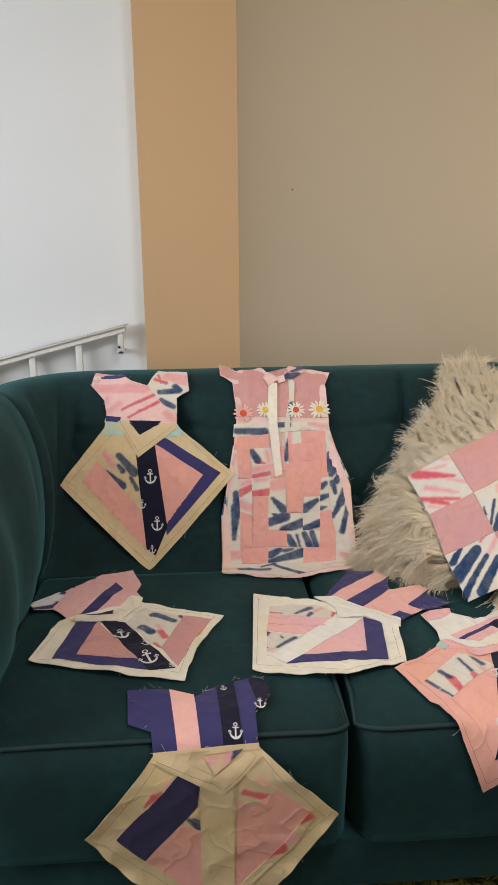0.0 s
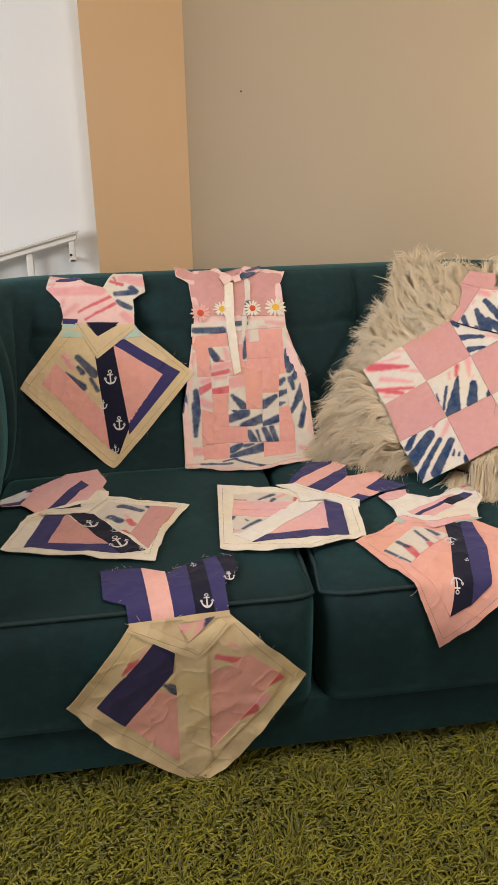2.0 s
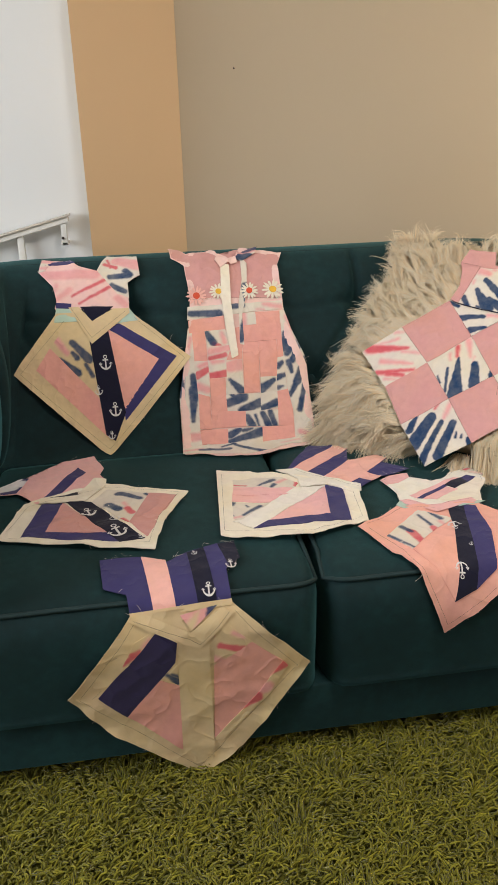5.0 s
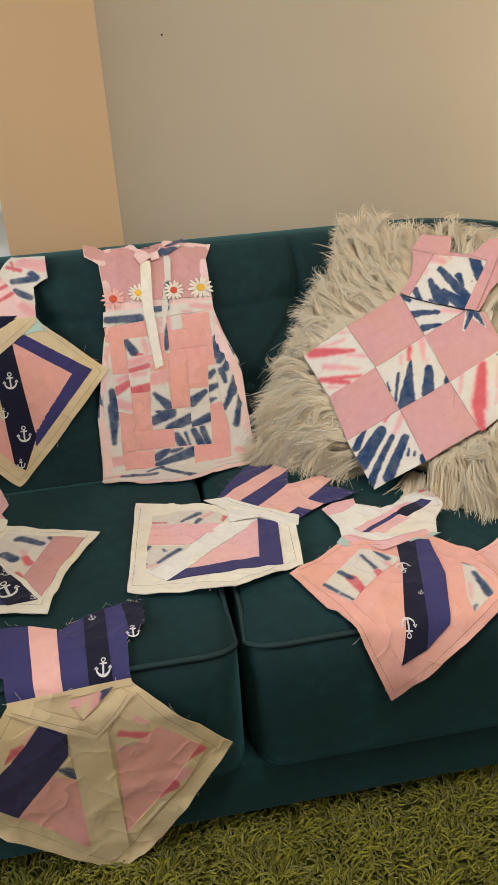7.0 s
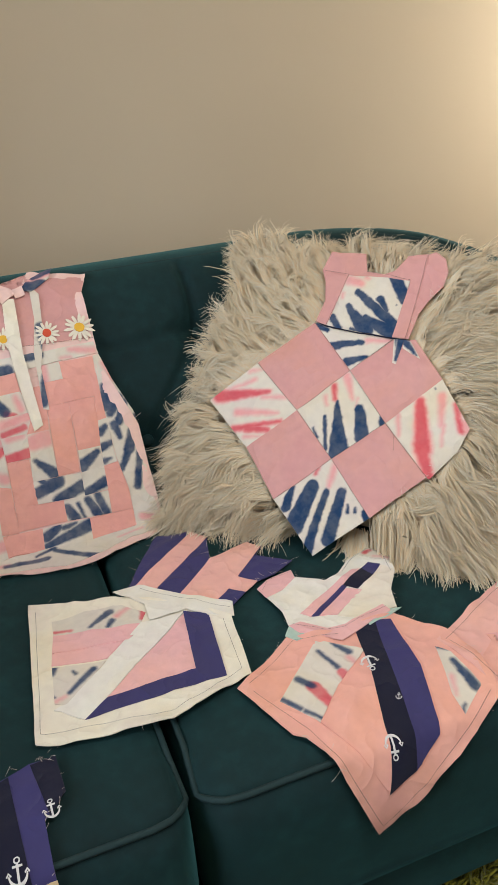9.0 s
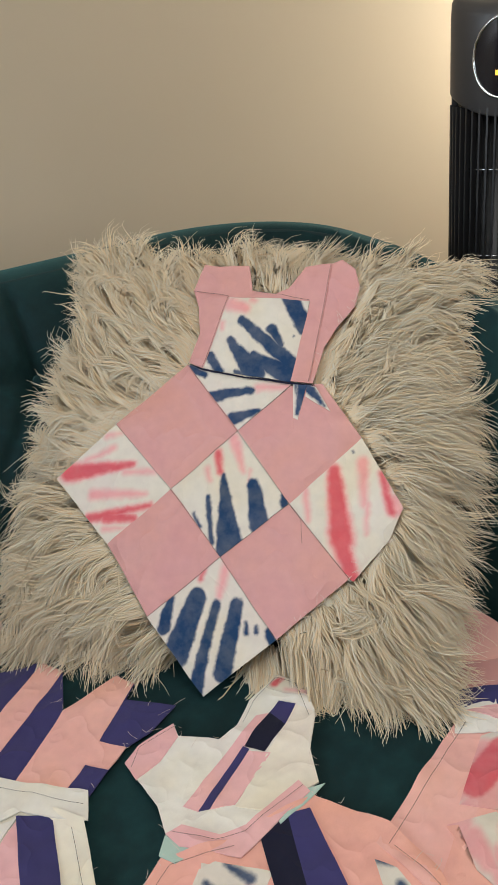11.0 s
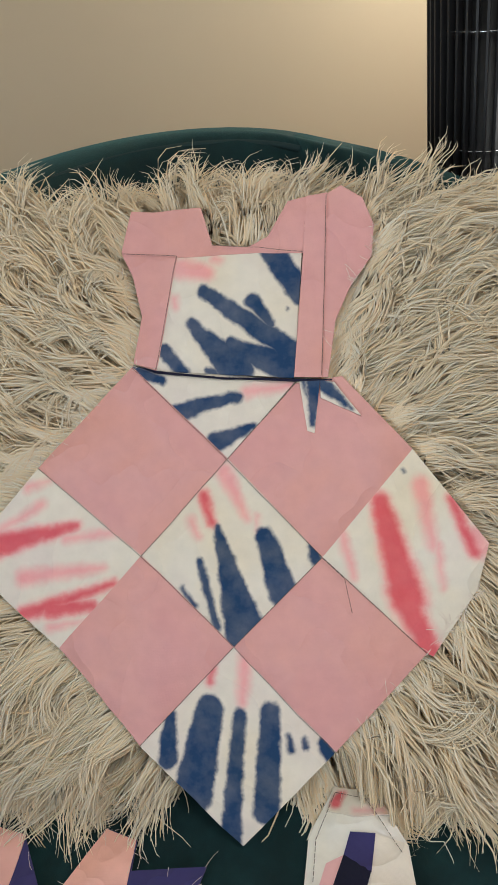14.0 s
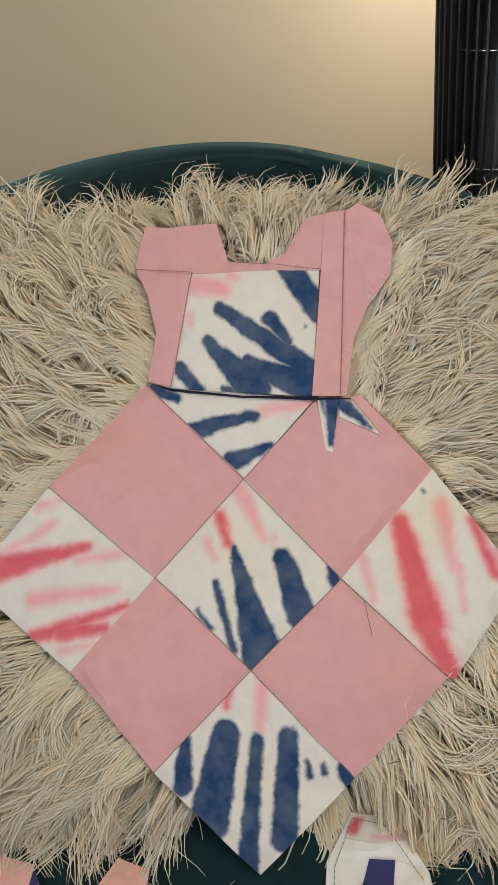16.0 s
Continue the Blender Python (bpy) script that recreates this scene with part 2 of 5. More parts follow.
rings = []
back_arc = np.concatenate([[0], np.cumsum(np.hypot(*np.diff(back_profile, axis=0).T))])
for i, (b, c, o) in enumerate(zip(INNER, CRESTLINE, OUTER)):
    drop = max(0.0, min(1.0, (2.2 - c[1]) / 0.85)) ** 1.5 * 0.2
    ring = []
    along = b[0]
    for j, (y, z) in enumerate(back_profile):
        y, z = float(y), float(z)
        d = y - 2.135
        if d <= 0.445:
            f = d / 0.445
            px, py = b[0] + (c[0] - b[0]) * f, b[1] + (c[1] - b[1]) * f
        else:
            f = (d - 0.445) / 0.14
            px, py = c[0] + (o[0] - c[0]) * f, c[1] + (o[1] - c[1]) * f
        pz = z - drop * max(0.0, (z - 0.449) / 0.488)
        q = Vector((px, py, pz))
        if 16 + 14 <= i <= len(INNER) - 1 - 30:
            q -= float(tuft(px, back_arc[j])) * Vector((0, -0.88, 0.47))
        else:
            # padded wings: pleated, swelling inwards over the seat
            k = min(i, len(INNER) - 1 - i)
            swell = (0.1 if px < MID else 0.0) * min(1.0, (30 - k) / 12) + (0.014 if px < MID else 0.006) * math.cos(i / 6.0 * math.tau)
            side = 1 if px < MID else -1
            q += swell * math.sin(min(1.0, d / 0.445) ** 0.8 * math.pi) * Vector((side, -0.25, 0.0)) if d < 0.445 else Vector((0, 0, 0))
        ring.append(q)
    for z in (0.6, 0.3, 0.06):
        ring.append(Vector((o[0], o[1], z)))
    ring.append(Vector((b[0] + (o[0] - b[0]) * 0.3, b[1] + (o[1] - b[1]) * 0.3, 0.06)))
    rings.append(ring)


def shell(name, lo, hi):
    return part(name, loft(rings[lo:hi], closed_ring=True), VELVET, sofa)


shell("armrest", 0, 17), shell("backrest", 16, len(rings) - 16), shell("armrest", len(rings) - 17, len(rings))
crest_points = [Vector((b[0] + (c[0] - b[0]) * 0.86, b[1] + (c[1] - b[1]) * 0.86, 0.922)) for b, c in list(zip(INNER, CRESTLINE))[16:-16]]
part("piping", tube(crest_points, 0.005, 6), PIPING, sofa)
for bx, bs in BUTTONS:
    p, q = on_sofa(bx, bs, -0.036), on_sofa(bx, bs, 0.1)
    bm = bmesh.new()
    bmesh.ops.create_uvsphere(bm, u_segments=12, v_segments=8, radius=0.013, matrix=look(p, q) @ Matrix.Diagonal((1, 1, 0.45, 1)))
    part("button", bm, VELVET, sofa)


def seat_cushion(x0, x1):
    """A crowned box cushion with rounded sides; its top follows the seat."""
    seat = spline(SEAT[:-1])
    cols, wide = [], x1 - x0
    ts = [0, .004, .012, .025, .045, .08, .14] + [.2 + .06 * k for k in range(11)] + [.86, .92, .955, .975, .988, .996, 1]
    for t in ts:
        x = x0 + wide * t
        e = min(t, 1 - t) * wide
        r = 0.035
        inset = r - math.sqrt(max(0.0, r * r - max(0.0, r - e) ** 2))
        rc = 0.055
        corner = rc - math.sqrt(max(0.0, rc * rc - max(0.0, rc - e) ** 2))
        crown = 0.005 * (1 - (2 * t - 1) ** 4)
        ring = []
        for k, (y, z) in enumerate(seat):
            f = k / (len(seat) - 1)
            if f < 0.55:
                ring.append((x, y, z - inset - 0.006 + crown))
            elif f > 0.78:
                ring.append((x, y + inset + 0.006 - crown * 0.6, z))
            else:
                w = (f - 0.55) / 0.23
                ring.append((x, y + (inset + 0.006 - crown * 0.6) * w, z + (-inset - 0.006 + crown) * (1 - w)))
        ring = [(px, py + corner * max(0.0, min(1.0, (1.65 - py) / 0.2)), pz) for px, py, pz in ring]
        ring += [(x, 1.405 + inset + corner, 0.193), (x, 1.44 + corner, 0.19), (x, 2.1, 0.19)]
        cols.append(ring)
    c = part("seat_cushion", loft(cols, closed_ring=True), VELVET, sofa)
    edge = []
    n_edge = 5 * 8 - 1
    for col in cols:
        p = Vector(col[n_edge])
        edge.append(p + Vector((0, -0.004, 0.004)))
    back_l = [Vector((x0 + 0.008, y, z)) for y, z in ((1.95, .446), (1.78, .449), (1.65, .451), (1.54, .450))]
    back_r = [Vector((x1 - 0.008, p.y, p.z)) for p in back_l[::-1]]
    part("piping", tube(back_l + edge[1:-1] + back_r, 0.005, 6), PIPING, c)
    return c


seat_cushion(MID - HALF + 0.02, 0.327), seat_cushion(0.337, MID + HALF - 0.02)
part("base", box(MID - 0.9, MID + 0.9, 1.428, 2.2, 0.062, 0.1885, 0.005, 2), VELVET, sofa)
for x in (MID - 0.85, MID + 0.85):
    for y in (1.5, 2.6):
        part("leg", box(x - 0.03, x + 0.03, y - 0.03, y + 0.03, 0.0, 0.06, 0.004), DARK_WOOD, sofa)

# ---- fabrics ----
def weave(m, colour, rough=0.88):
    """Woven cotton: fine thread relief, soft creases, uneven dye."""
    p = m.add("UVMap").outputs[0]
    wx = m.add("TexWave", Vector=p, Scale=420.0, Distortion=1.5)
    wy = m.add("TexWave", Vector=p, Scale=420.0, Distortion=1.5)
    wx.bands_direction, wy.bands_direction = "X", "Y"
    crease, blotch = m.noise(p, 16, 4), m.noise(p, 55, 4)
    ridge = m.math("ABSOLUTE", m.math("SUBTRACT", m.noise(p, 11, 2).outputs["Fac"], 0.5))
    fold = m.math("ADD", m.math("POWER", m.math("MAXIMUM", 0.0, m.math("SUBTRACT", 1.0, m.math("MULTIPLY", ridge, 9.0))), 2.0), crease.outputs["Fac"])
    thread = m.math("ADD", wx.outputs["Fac"], wy.outputs["Fac"])
    m.bump(m.math("ADD", m.math("MULTIPLY", thread, 0.04), m.math("ADD", m.math("MULTIPLY", fold, 1.5), m.math("MULTIPLY", blotch.outputs["Fac"], 0.5))), 0.6, 0.0016)
    hue = m.noise(p, 7, 3)
    warm = m.ramp(hue.outputs["Fac"], (0.3, (0.98, 0.94, 0.99)), (0.5, (1.0, 1.0, 0.99)), (0.7, (1.0, 0.96, 0.85)))
    shade = m.math("ADD", 0.86, m.math("ADD", m.math("MULTIPLY", blotch.outputs["Fac"], 0.2), m.math("MULTIPLY", thread, 0.03)))
    grey = m.add("CombineColor", Red=shade, Green=shade, Blue=shade).outputs[0]
    return m.set(Base_Color=m.mix(1.0, m.mix(1.0, colour, warm, "MULTIPLY"), grey, "MULTIPLY"), Roughness=rough, Sheen_Weight=0.12, Specular_IOR_Level=0.2 if rough > 0.8 else 0.42)


def cotton(name, r, g, b, rough=0.88):
    return weave(Nodes(name), srgb(r, g, b), rough)


CANVAS, IVORY, WHITE = cotton("canvas_cotton", 214, 190, 148), cotton("ivory_cotton", 232, 222, 202), cotton("white_cotton", 232, 226, 214)
PINK, ROSE, PALE_ROSE = cotton("salmon_cotton", 227, 164, 150), cotton("rose_cotton", 206, 150, 144, 0.5), cotton("pale_rose_cotton", 232, 180, 178)
CORAL, CORAL_PINK, PALE_CORAL, PALE_PINK = cotton("coral_cotton", 214, 128, 108), cotton("coral_pink_cotton", 231, 170, 153), cotton("pale_coral_cotton", 234, 178, 165), cotton("pale_pink_cotton", 232, 196, 186)
VIOLET, VIOLET_DEEP, NAVY, MINT = cotton("violet_cotton", 60, 56, 102), cotton("deep_violet_cotton", 48, 42, 76), cotton("navy_cotton", 24, 24, 44), cotton("mint_cotton", 178, 200, 186)
SAFFRON_DOT, CORAL_DOT = cotton("saffron_felt", 226, 176, 60), cotton("coral_felt", 206, 84, 58)
STITCH, THREAD, PRINT = plain("stitching_thread", srgb(96, 84, 76), 0.9), plain("loose_thread", srgb(222, 205, 190), 0.9), plain("white_print", srgb(222, 218, 214), 0.8)
GROUND = {"IVORY": (217, 207, 192), "CANVAS": (214, 190, 148), "PALE_PINK": (232, 192, 184), "VIOLET": (60, 56, 102), "PALE_CORAL": (234, 178, 165)}
DYE = {"blue": (33, 60, 95), "red": (208, 92, 100), "pale": (226, 160, 158), "white": (226, 224, 222)}


def streak_group():
    """Distance field of one tapered dye streak: 1 inside, 0 outside."""
    g = bpy.data.node_groups.new("dye_streak", "ShaderNodeTree")
    for nm, kind in (("P", "NodeSocketVector"), ("A", "NodeSocketVector"), ("BA", "NodeSocketVector"), ("Inv", "NodeSocketFloat"), ("R0", "NodeSocketFloat"), ("DR", "NodeSocketFloat"), ("Soft", "NodeSocketFloat")):
        g.interface.new_socket(nm, in_out="INPUT", socket_type=kind)
    g.interface.new_socket("Mask", in_out="OUTPUT", socket_type="NodeSocketFloat")
    i, o = g.nodes.new("NodeGroupInput"), g.nodes.new("NodeGroupOutput")

    def vec(op, a, b):
        n = g.nodes.new("ShaderNodeVectorMath")
        n.operation = op
        g.links.new(a, n.inputs[0])
        if op == "SCALE":
            g.links.new(b, n.inputs["Scale"])
        elif b is not None:
            g.links.new(b, n.inputs[1])
        return n.outputs["Value"] if op in ("DOT_PRODUCT", "LENGTH") else n.outputs[0]

    def num(op, a, b):
        n = g.nodes.new("ShaderNodeMath")
        n.operation = op
        g.links.new(a, n.inputs[0]), g.links.new(b, n.inputs[1])
        return n

    pa = vec("SUBTRACT", i.outputs["P"], i.outputs["A"])
    h = num("MULTIPLY", vec("DOT_PRODUCT", pa, i.outputs["BA"]), i.outputs["Inv"])
    h.use_clamp = True
    d = vec("LENGTH", vec("SUBTRACT", pa, vec("SCALE", i.outputs["BA"], h.outputs[0])), None)
    r = num("ADD", num("MULTIPLY", h.outputs[0], i.outputs["DR"]).outputs[0], i.outputs["R0"])
    e = num("DIVIDE", num("SUBTRACT", r.outputs[0], d).outputs[0], i.outputs["Soft"])
    mr = g.nodes.new("ShaderNodeMapRange")
    mr.interpolation_type = "SMOOTHSTEP"
    mr.inputs["From Min"].default_value, mr.inputs["From Max"].default_value = -0.5, 1.0
    g.links.new(e.outputs[0], mr.inputs["Value"])
    g.links.new(mr.outputs[0], o.inputs["Mask"])
    return g


STREAK = streak_group()


def tie_dyed(ground, rows, fine=False):
    """Cotton with bleeding dye streaks: rows of (dye, x0, y0, x1, y1, r0, r1) in centimetres on the cloth."""
    m = Nodes("tie_dyed_cotton")
    p = m.add("UVMap").outputs[0]
    wob = m.add("VectorMath", **{"0": m.noise(p, 55 if fine else 75, 6, 0.68).outputs["Color"], "1": (0.5, 0.5, 0.5)})
    wob.operation = "SUBTRACT"
    wob2 = m.add("VectorMath", **{"0": wob.outputs[0]})
    wob2.operation = "SCALE"
    wob2.inputs["Scale"].default_value = 0.011 if fine else 0.008
    q = m.add("VectorMath", **{"0": p, "1": wob2.outputs[0]}).outputs[0]
    wet = m.math("ADD", 0.78 if fine else 0.66, m.math("MULTIPLY", m.noise(p, 38, 5).outputs["Fac"], 0.36 if fine else 0.5))
    col = srgb(*GROUND[ground])
    if fine:
        # the red bleeds into a paler halo
        rows = list(rows) + [("pale", x0, y0, x1, y1, r0 * 1.35, r1 * 1.35) for c, x0, y0, x1, y1, r0, r1 in rows if c == "red"]
    for dye in ("pale", "red", "blue", "white"):
        mask = None
        for c, x0, y0, x1, y1, r0, r1 in rows:
            if c != dye:
                continue
            n = m.tree.nodes.new("ShaderNodeGroup")
            n.node_tree = STREAK
            swell = (1.12 if dye == "blue" else 1.4) if fine else 1.55
            ba = ((x1 - x0) / 100, (y1 - y0) / 100, 0)
            for key, v in (("P", q), ("A", (x0 / 100, y0 / 100, 0)), ("BA", ba), ("Inv", 1 / max(1e-7, ba[0] ** 2 + ba[1] ** 2)),
                           ("R0", swell * r0 / 100), ("DR", swell * (r1 - r0) / 100), ("Soft", 0.009 if dye == "pale" else ((0.007 if dye == "red" else 0.0035) if fine else 0.005))):
                m.feed(n, key, v)
            mask = n.outputs[0] if mask is None else m.math("MAXIMUM", mask, n.outputs[0])
        if mask is not None:
            fac = m.math("MINIMUM", 1.0, m.math("MULTIPLY", mask, wet))
            col = m.mix(fac, col, srgb(*DYE[dye]))
    return weave(m, col)


def streaks(poly, kind, angle, count, seed):
    """Streaks that fan across a patch at about the given angle."""
    rng = random.Random(seed)
    xs, ys = [p[0] for p in poly], [p[1] for p in poly]
    w, h = max(xs) - min(xs), max(ys) - min(ys)
    narrow = min(w, h)
    a = radians(angle)
    rows = []
    for k in range(count):
        f, g = (k + rng.uniform(0.2, 0.8)) / count, rng.uniform(0.15, 0.85)
        c = Vector((min(xs) + w * (f if w > h else g), min(ys) + h * (g if w > h else f)))
        turn = a + radians(rng.uniform(-22, 22))
        half = min(3.4, max(0.8, narrow * rng.uniform(0.3, 0.6)))
        d = Vector((math.cos(turn), math.sin(turn))) * half
        r = min(1.3, max(0.35, 0.4 * math.sqrt(w * h / count))) * rng.uniform(0.6, 1.1)
        dye = {"blue": rng.choice(("blue", "blue", "blue", "pale")), "red": rng.choice(("red", "pale", "pale")), "bluered": rng.choice(("blue", "blue", "red", "pale")),
               "belt": "blue" if f < 0.5 else "pale", "white": "white", "pale": "pale"}[kind]
        rows.append((dye, c.x - d.x, c.y - d.y, c.x + d.x, c.y + d.y, r * rng.uniform(0.3, 1), r))
        if kind in ("blue", "bluered") and rng.random() < 0.6:
            e = Vector((-d.y, d.x)) * 0.35
            rows.append((dye, c.x + e.x, c.y + e.y, c.x + e.x + d.x * 0.8, c.y + e.y + d.y * 0.8, r * 0.5, r * 0.3))
    return rows


# ---- cut-out dresses ----
class Dress:
    """A flat patchwork dress laid on a surface; its patches are in centimetres from its own origin."""
    made = {}

    def __init__(self, label, surface, x, s):
        self.root = tagged(new("patchwork_dress"), label, "dress", "patchwork dresses on the sofa")
        self.surface, self.x, self.s, self.quilted = surface, x, s, False

    def place(self, u, v, lift):
        x, s = self.x + u / 100, self.s + v / 100
        ridge = 1 - abs(noise.noise((x * 13 + 4 * s, s * 8, 7.3)))
        fold = 1 - abs(noise.noise((x * 7 - 9 * s, s * 5 + 3 * x, 2.3)))
        crumple = 0.003 * noise.noise((x * 9, s * 9, 3.1)) + 0.0018 * noise.noise((x * 24, s * 24, 1.7)) + 0.0026 * ridge ** 5 + 0.0034 * fold ** 5
        over_cord = 0.0075 * math.exp(-((s + 0.713) / 0.016) ** 2) if self.surface is on_sofa else 0.0
        return self.surface(x, s, 0.0048 + crumple + lift + over_cord)

    def sheet(self, poly, lift, step=0.95, ruffle=0.0, dome=0.0, curl=0.0):
        """A piece of cloth: dome swells it between its seams, curl lifts its free edge here and there."""
        bm = bmesh.new()
        bm.faces.new([bm.verts.new((u, v, 0)) for u, v in poly])
        bmesh.ops.triangulate(bm, faces=bm.faces)
        for axis in (0, 1):
            lo, hi = min(p[axis] for p in poly), max(p[axis] for p in poly)
            n = max(1, int((hi - lo) / step))
            for k in range(1, n + 1):
                co, no = [0, 0, 0], [0, 0, 0]
                co[axis], no[axis] = lo + (hi - lo) * k / (n + 1), 1
                bmesh.ops.bisect_plane(bm, geom=bm.verts[:] + bm.edges[:] + bm.faces[:], plane_co=co, plane_no=no)
        uv = bm.loops.layers.uv.new("cloth")
        for f in bm.faces:
            if f.normal.z < 0:
                f.normal_flip()
            for lp in f.loops:
                lp[uv].uv = (lp.vert.co.x / 100, lp.vert.co.y / 100)
        rim = [e for e in bm.edges if e.is_boundary]
        for e in rim:
            e.smooth = False
        low = bmesh.ops.extrude_edge_only(bm, edges=rim)["geom"]
        low = {g for g in low if isinstance(g, bmesh.types.BMVert)}
        sides = [(Vector(p), Vector(q)) for p, q in zip(poly, poly[1:] + poly[:1])]
        for v in bm.verts:
            u, w = v.co.x, v.co.y
            near = 9.0
            if dome or curl:
                here = Vector((u, w))
                for p, q in sides:
                    d = q - p
                    near = min(near, (here - p - d * max(0.0, min(1.0, (here - p).dot(d) / max(1e-6, d.length_squared)))).length)
            fray = 0.06 * noise.noise((u * 3.1, w * 3.1, 9)) if v.is_boundary or v in low else 0
            extra = ruffle / 100 * 0.5 * (1 + noise.noise((u * 0.5, w * 0.5, 5)))
            extra += dome * (1 - math.exp(-near / 0.9)) + curl * max(0.0, noise.noise((u * 0.17, w * 0.17, 11.3)) + 0.15) * math.exp(-near / 1.1)
            if curl:
                # the turned-in hem
                extra += 0.0008 * max(0.0, min(1.0, (2.0 - near) / 0.4))
            v.co = self.place(u + fray, w + fray, lift + extra - (0.0016 if v in low else 0))
        bmesh.ops.recalc_face_normals(bm, faces=bm.faces)
        return bm

    def patch(self, name, material, layer, poly, puff=0.0):
        return part(name, self.sheet(poly, 0.0011 * layer, ruffle=puff * 0.12, dome=self.swell(layer), curl=0.011 if layer == 0 else 0.0), material, self.root)

    def swell(self, layer):
        return 0.0032 if self.surface is on_pillow and layer < 3 else 0.0012 if self.quilted and layer == 2 else 0.0

    def tie_dye(self, name, ground, layer, poly, rows):
        for key, mat in (("IVORY", IVORY), ("CANVAS", CANVAS), ("PALE_PINK", PALE_PINK), ("VIOLET", VIOLET), ("PALE_CORAL", PALE_CORAL)):
            if ground is mat:
                ground = key
        return part(name, self.sheet(poly, 0.0011 * layer, dome=self.swell(layer)), tie_dyed(ground, rows, self.surface is on_pillow), self.root, "cotton tie-dyed in streaks")

    def strip(self, bm, pts, width, lift):
        """A flat ribbon along points on the cloth."""
        side = []
        for i, p in enumerate(pts):
            d = (Vector(pts[min(i + 1, len(pts) - 1)]) - Vector(pts[max(i - 1, 0)])).normalized()
            w = width[i] if isinstance(width, list) else width
            o = Vector((-d.y, d.x)) * w / 2
            side.append([bm.verts.new(self.place(p[0] + o.x, p[1] + o.y, lift)), bm.verts.new(self.place(p[0] - o.x, p[1] - o.y, lift))])
        for a, b in zip(side, side[1:]):
            bm.faces.new((a[0], a[1], b[1], b[0]))

    def anchor(self, u, v, size, angle, layer):
        """A printed white anchor: ring, shank, stock, curved arms and flukes."""
        bm, lift = bmesh.new(), 0.0011 * layer - 0.0006
        turn = Matrix.Rotation(radians(angle), 2)

        def at(x, y):
            q = turn @ Vector((x * size, y * size))
            return (u + q.x, v + q.y)

        self.strip(bm, [at(0, 0.28), at(0, -0.1), at(0, -0.46)], 0.1 * size, lift)
        self.strip(bm, [at(-0.2, 0.17), at(0.2, 0.17)], 0.09 * size, lift)
        self.strip(bm, [at(0.11 * math.cos(k * math.tau / 10), 0.39 + 0.11 * math.sin(k * math.tau / 10)) for k in range(11)], 0.06 * size, lift)
        arc = [at(0.36 * math.cos(a), -0.1 + 0.36 * math.sin(a)) for a in [math.pi * (1 + k / 12) for k in range(13)]]
        self.strip(bm, arc, [(0.05 + 0.08 * math.sin(math.pi * k / 12)) * size for k in range(13)], lift)
        for sgn in (-1, 1):
            self.strip(bm, [at(sgn * 0.27, -0.13), at(sgn * 0.37, 0.0), at(sgn * 0.45, -0.13)], 0.07 * size, lift)
        bmesh.ops.recalc_face_normals(bm, faces=bm.faces)
        part("anchor_print", bm, PRINT, self.root, "white printed anchor")

    def stitching(self, layer, pts):
        """A run of short stitches along a line."""
        bm, lift = bmesh.new(), 0.0011 * layer + 0.0006
        for a, b in zip(pts, pts[1:]):
            a, b = Vector(a), Vector(b)
            n = max(2, int((b - a).length / 0.55))
            for k in range(n):
                p, q = a.lerp(b, k / n), a.lerp(b, (k + 0.8) / n)
                self.strip(bm, [p, q], 0.07, lift)
        tagged(part("stitching", bm, STITCH, self.root), kind="stuff")

    def frayed(self, pts, count, seed):
        """Loose threads along a raw edge."""
        rng, bm = random.Random(seed), bmesh.new()
        runs = list(zip(pts, pts[1:]))
        for _ in range(count):
            a, b = rng.choice(runs)
            p = Vector(a).lerp(Vector(b), rng.random())
            d = Vector((rng.uniform(-1, 1), rng.uniform(-1, 1)))
            if d.length < 0.1:
                continue
            d.normalize()
            long = rng.choice((0.4, 0.5, 0.7, 0.9, 1.8))
            bend = Vector((-d.y, d.x)) * rng.uniform(-0.5, 0.5) * long
            self.strip(bm, [p, p + d * long * 0.4 + bend * 0.25, p + d * long * 0.75 + bend * 0.6, p + d * long + bend], 0.045, 0.004)
        tagged(part("loose_threads", bm, THREAD, self.root), kind="stuff")

    def daisy(self, u, v, size, heart, petals):
        """An appliqued daisy."""
        bm = bmesh.new()
        for k in range(14):
            a = k * math.tau / 14 + 0.05 * (k % 3)
            d = Vector((math.cos(a), math.sin(a)))
            o = Vector((u, v))
            self.strip(bm, [o + d * size * 0.15, o + d * size * 0.35, o + d * size * 0.5, o + d * size * (0.56 + 0.05 * (k % 2))], [0.1 * size, 0.13 * size, 0.12 * size, 0.03 * size], 0.0045 + 0.0004 * (k % 2))
        flower = part("daisy_petals", bm, petals, self.root, "applied fabric daisy")
        ring = [(u + size * 0.2 * math.cos(k * math.tau / 10), v + size * 0.2 * math.sin(k * math.tau / 10)) for k in range(10)]
        part("daisy_heart", self.sheet(ring, 0.0062), heart, flower)


def dress(label, surface, x, s):
    return Dress(label, surface, x, s)


# ---- the fluffy pillow ----
PILLOW_MID, PILLOW_N = Vector((0.8611, 2.0604, 0.7453)), Vector((-0.5183, -0.5166, 0.6816)).normalized()
PILLOW_U = (-PILLOW_N).cross(Vector((0, 0, 1))).normalized()
PILLOW_V = PILLOW_N.cross(PILLOW_U)


def on_pillow(u, v, lift=0.0):
    """A point on the dress side of the pillow."""
    bulge = -0.03 * ((u - 0.03) ** 2 + v ** 2)
    return PILLOW_MID + u * PILLOW_U + v * PILLOW_V + (bulge + lift - 0.006) * PILLOW_N


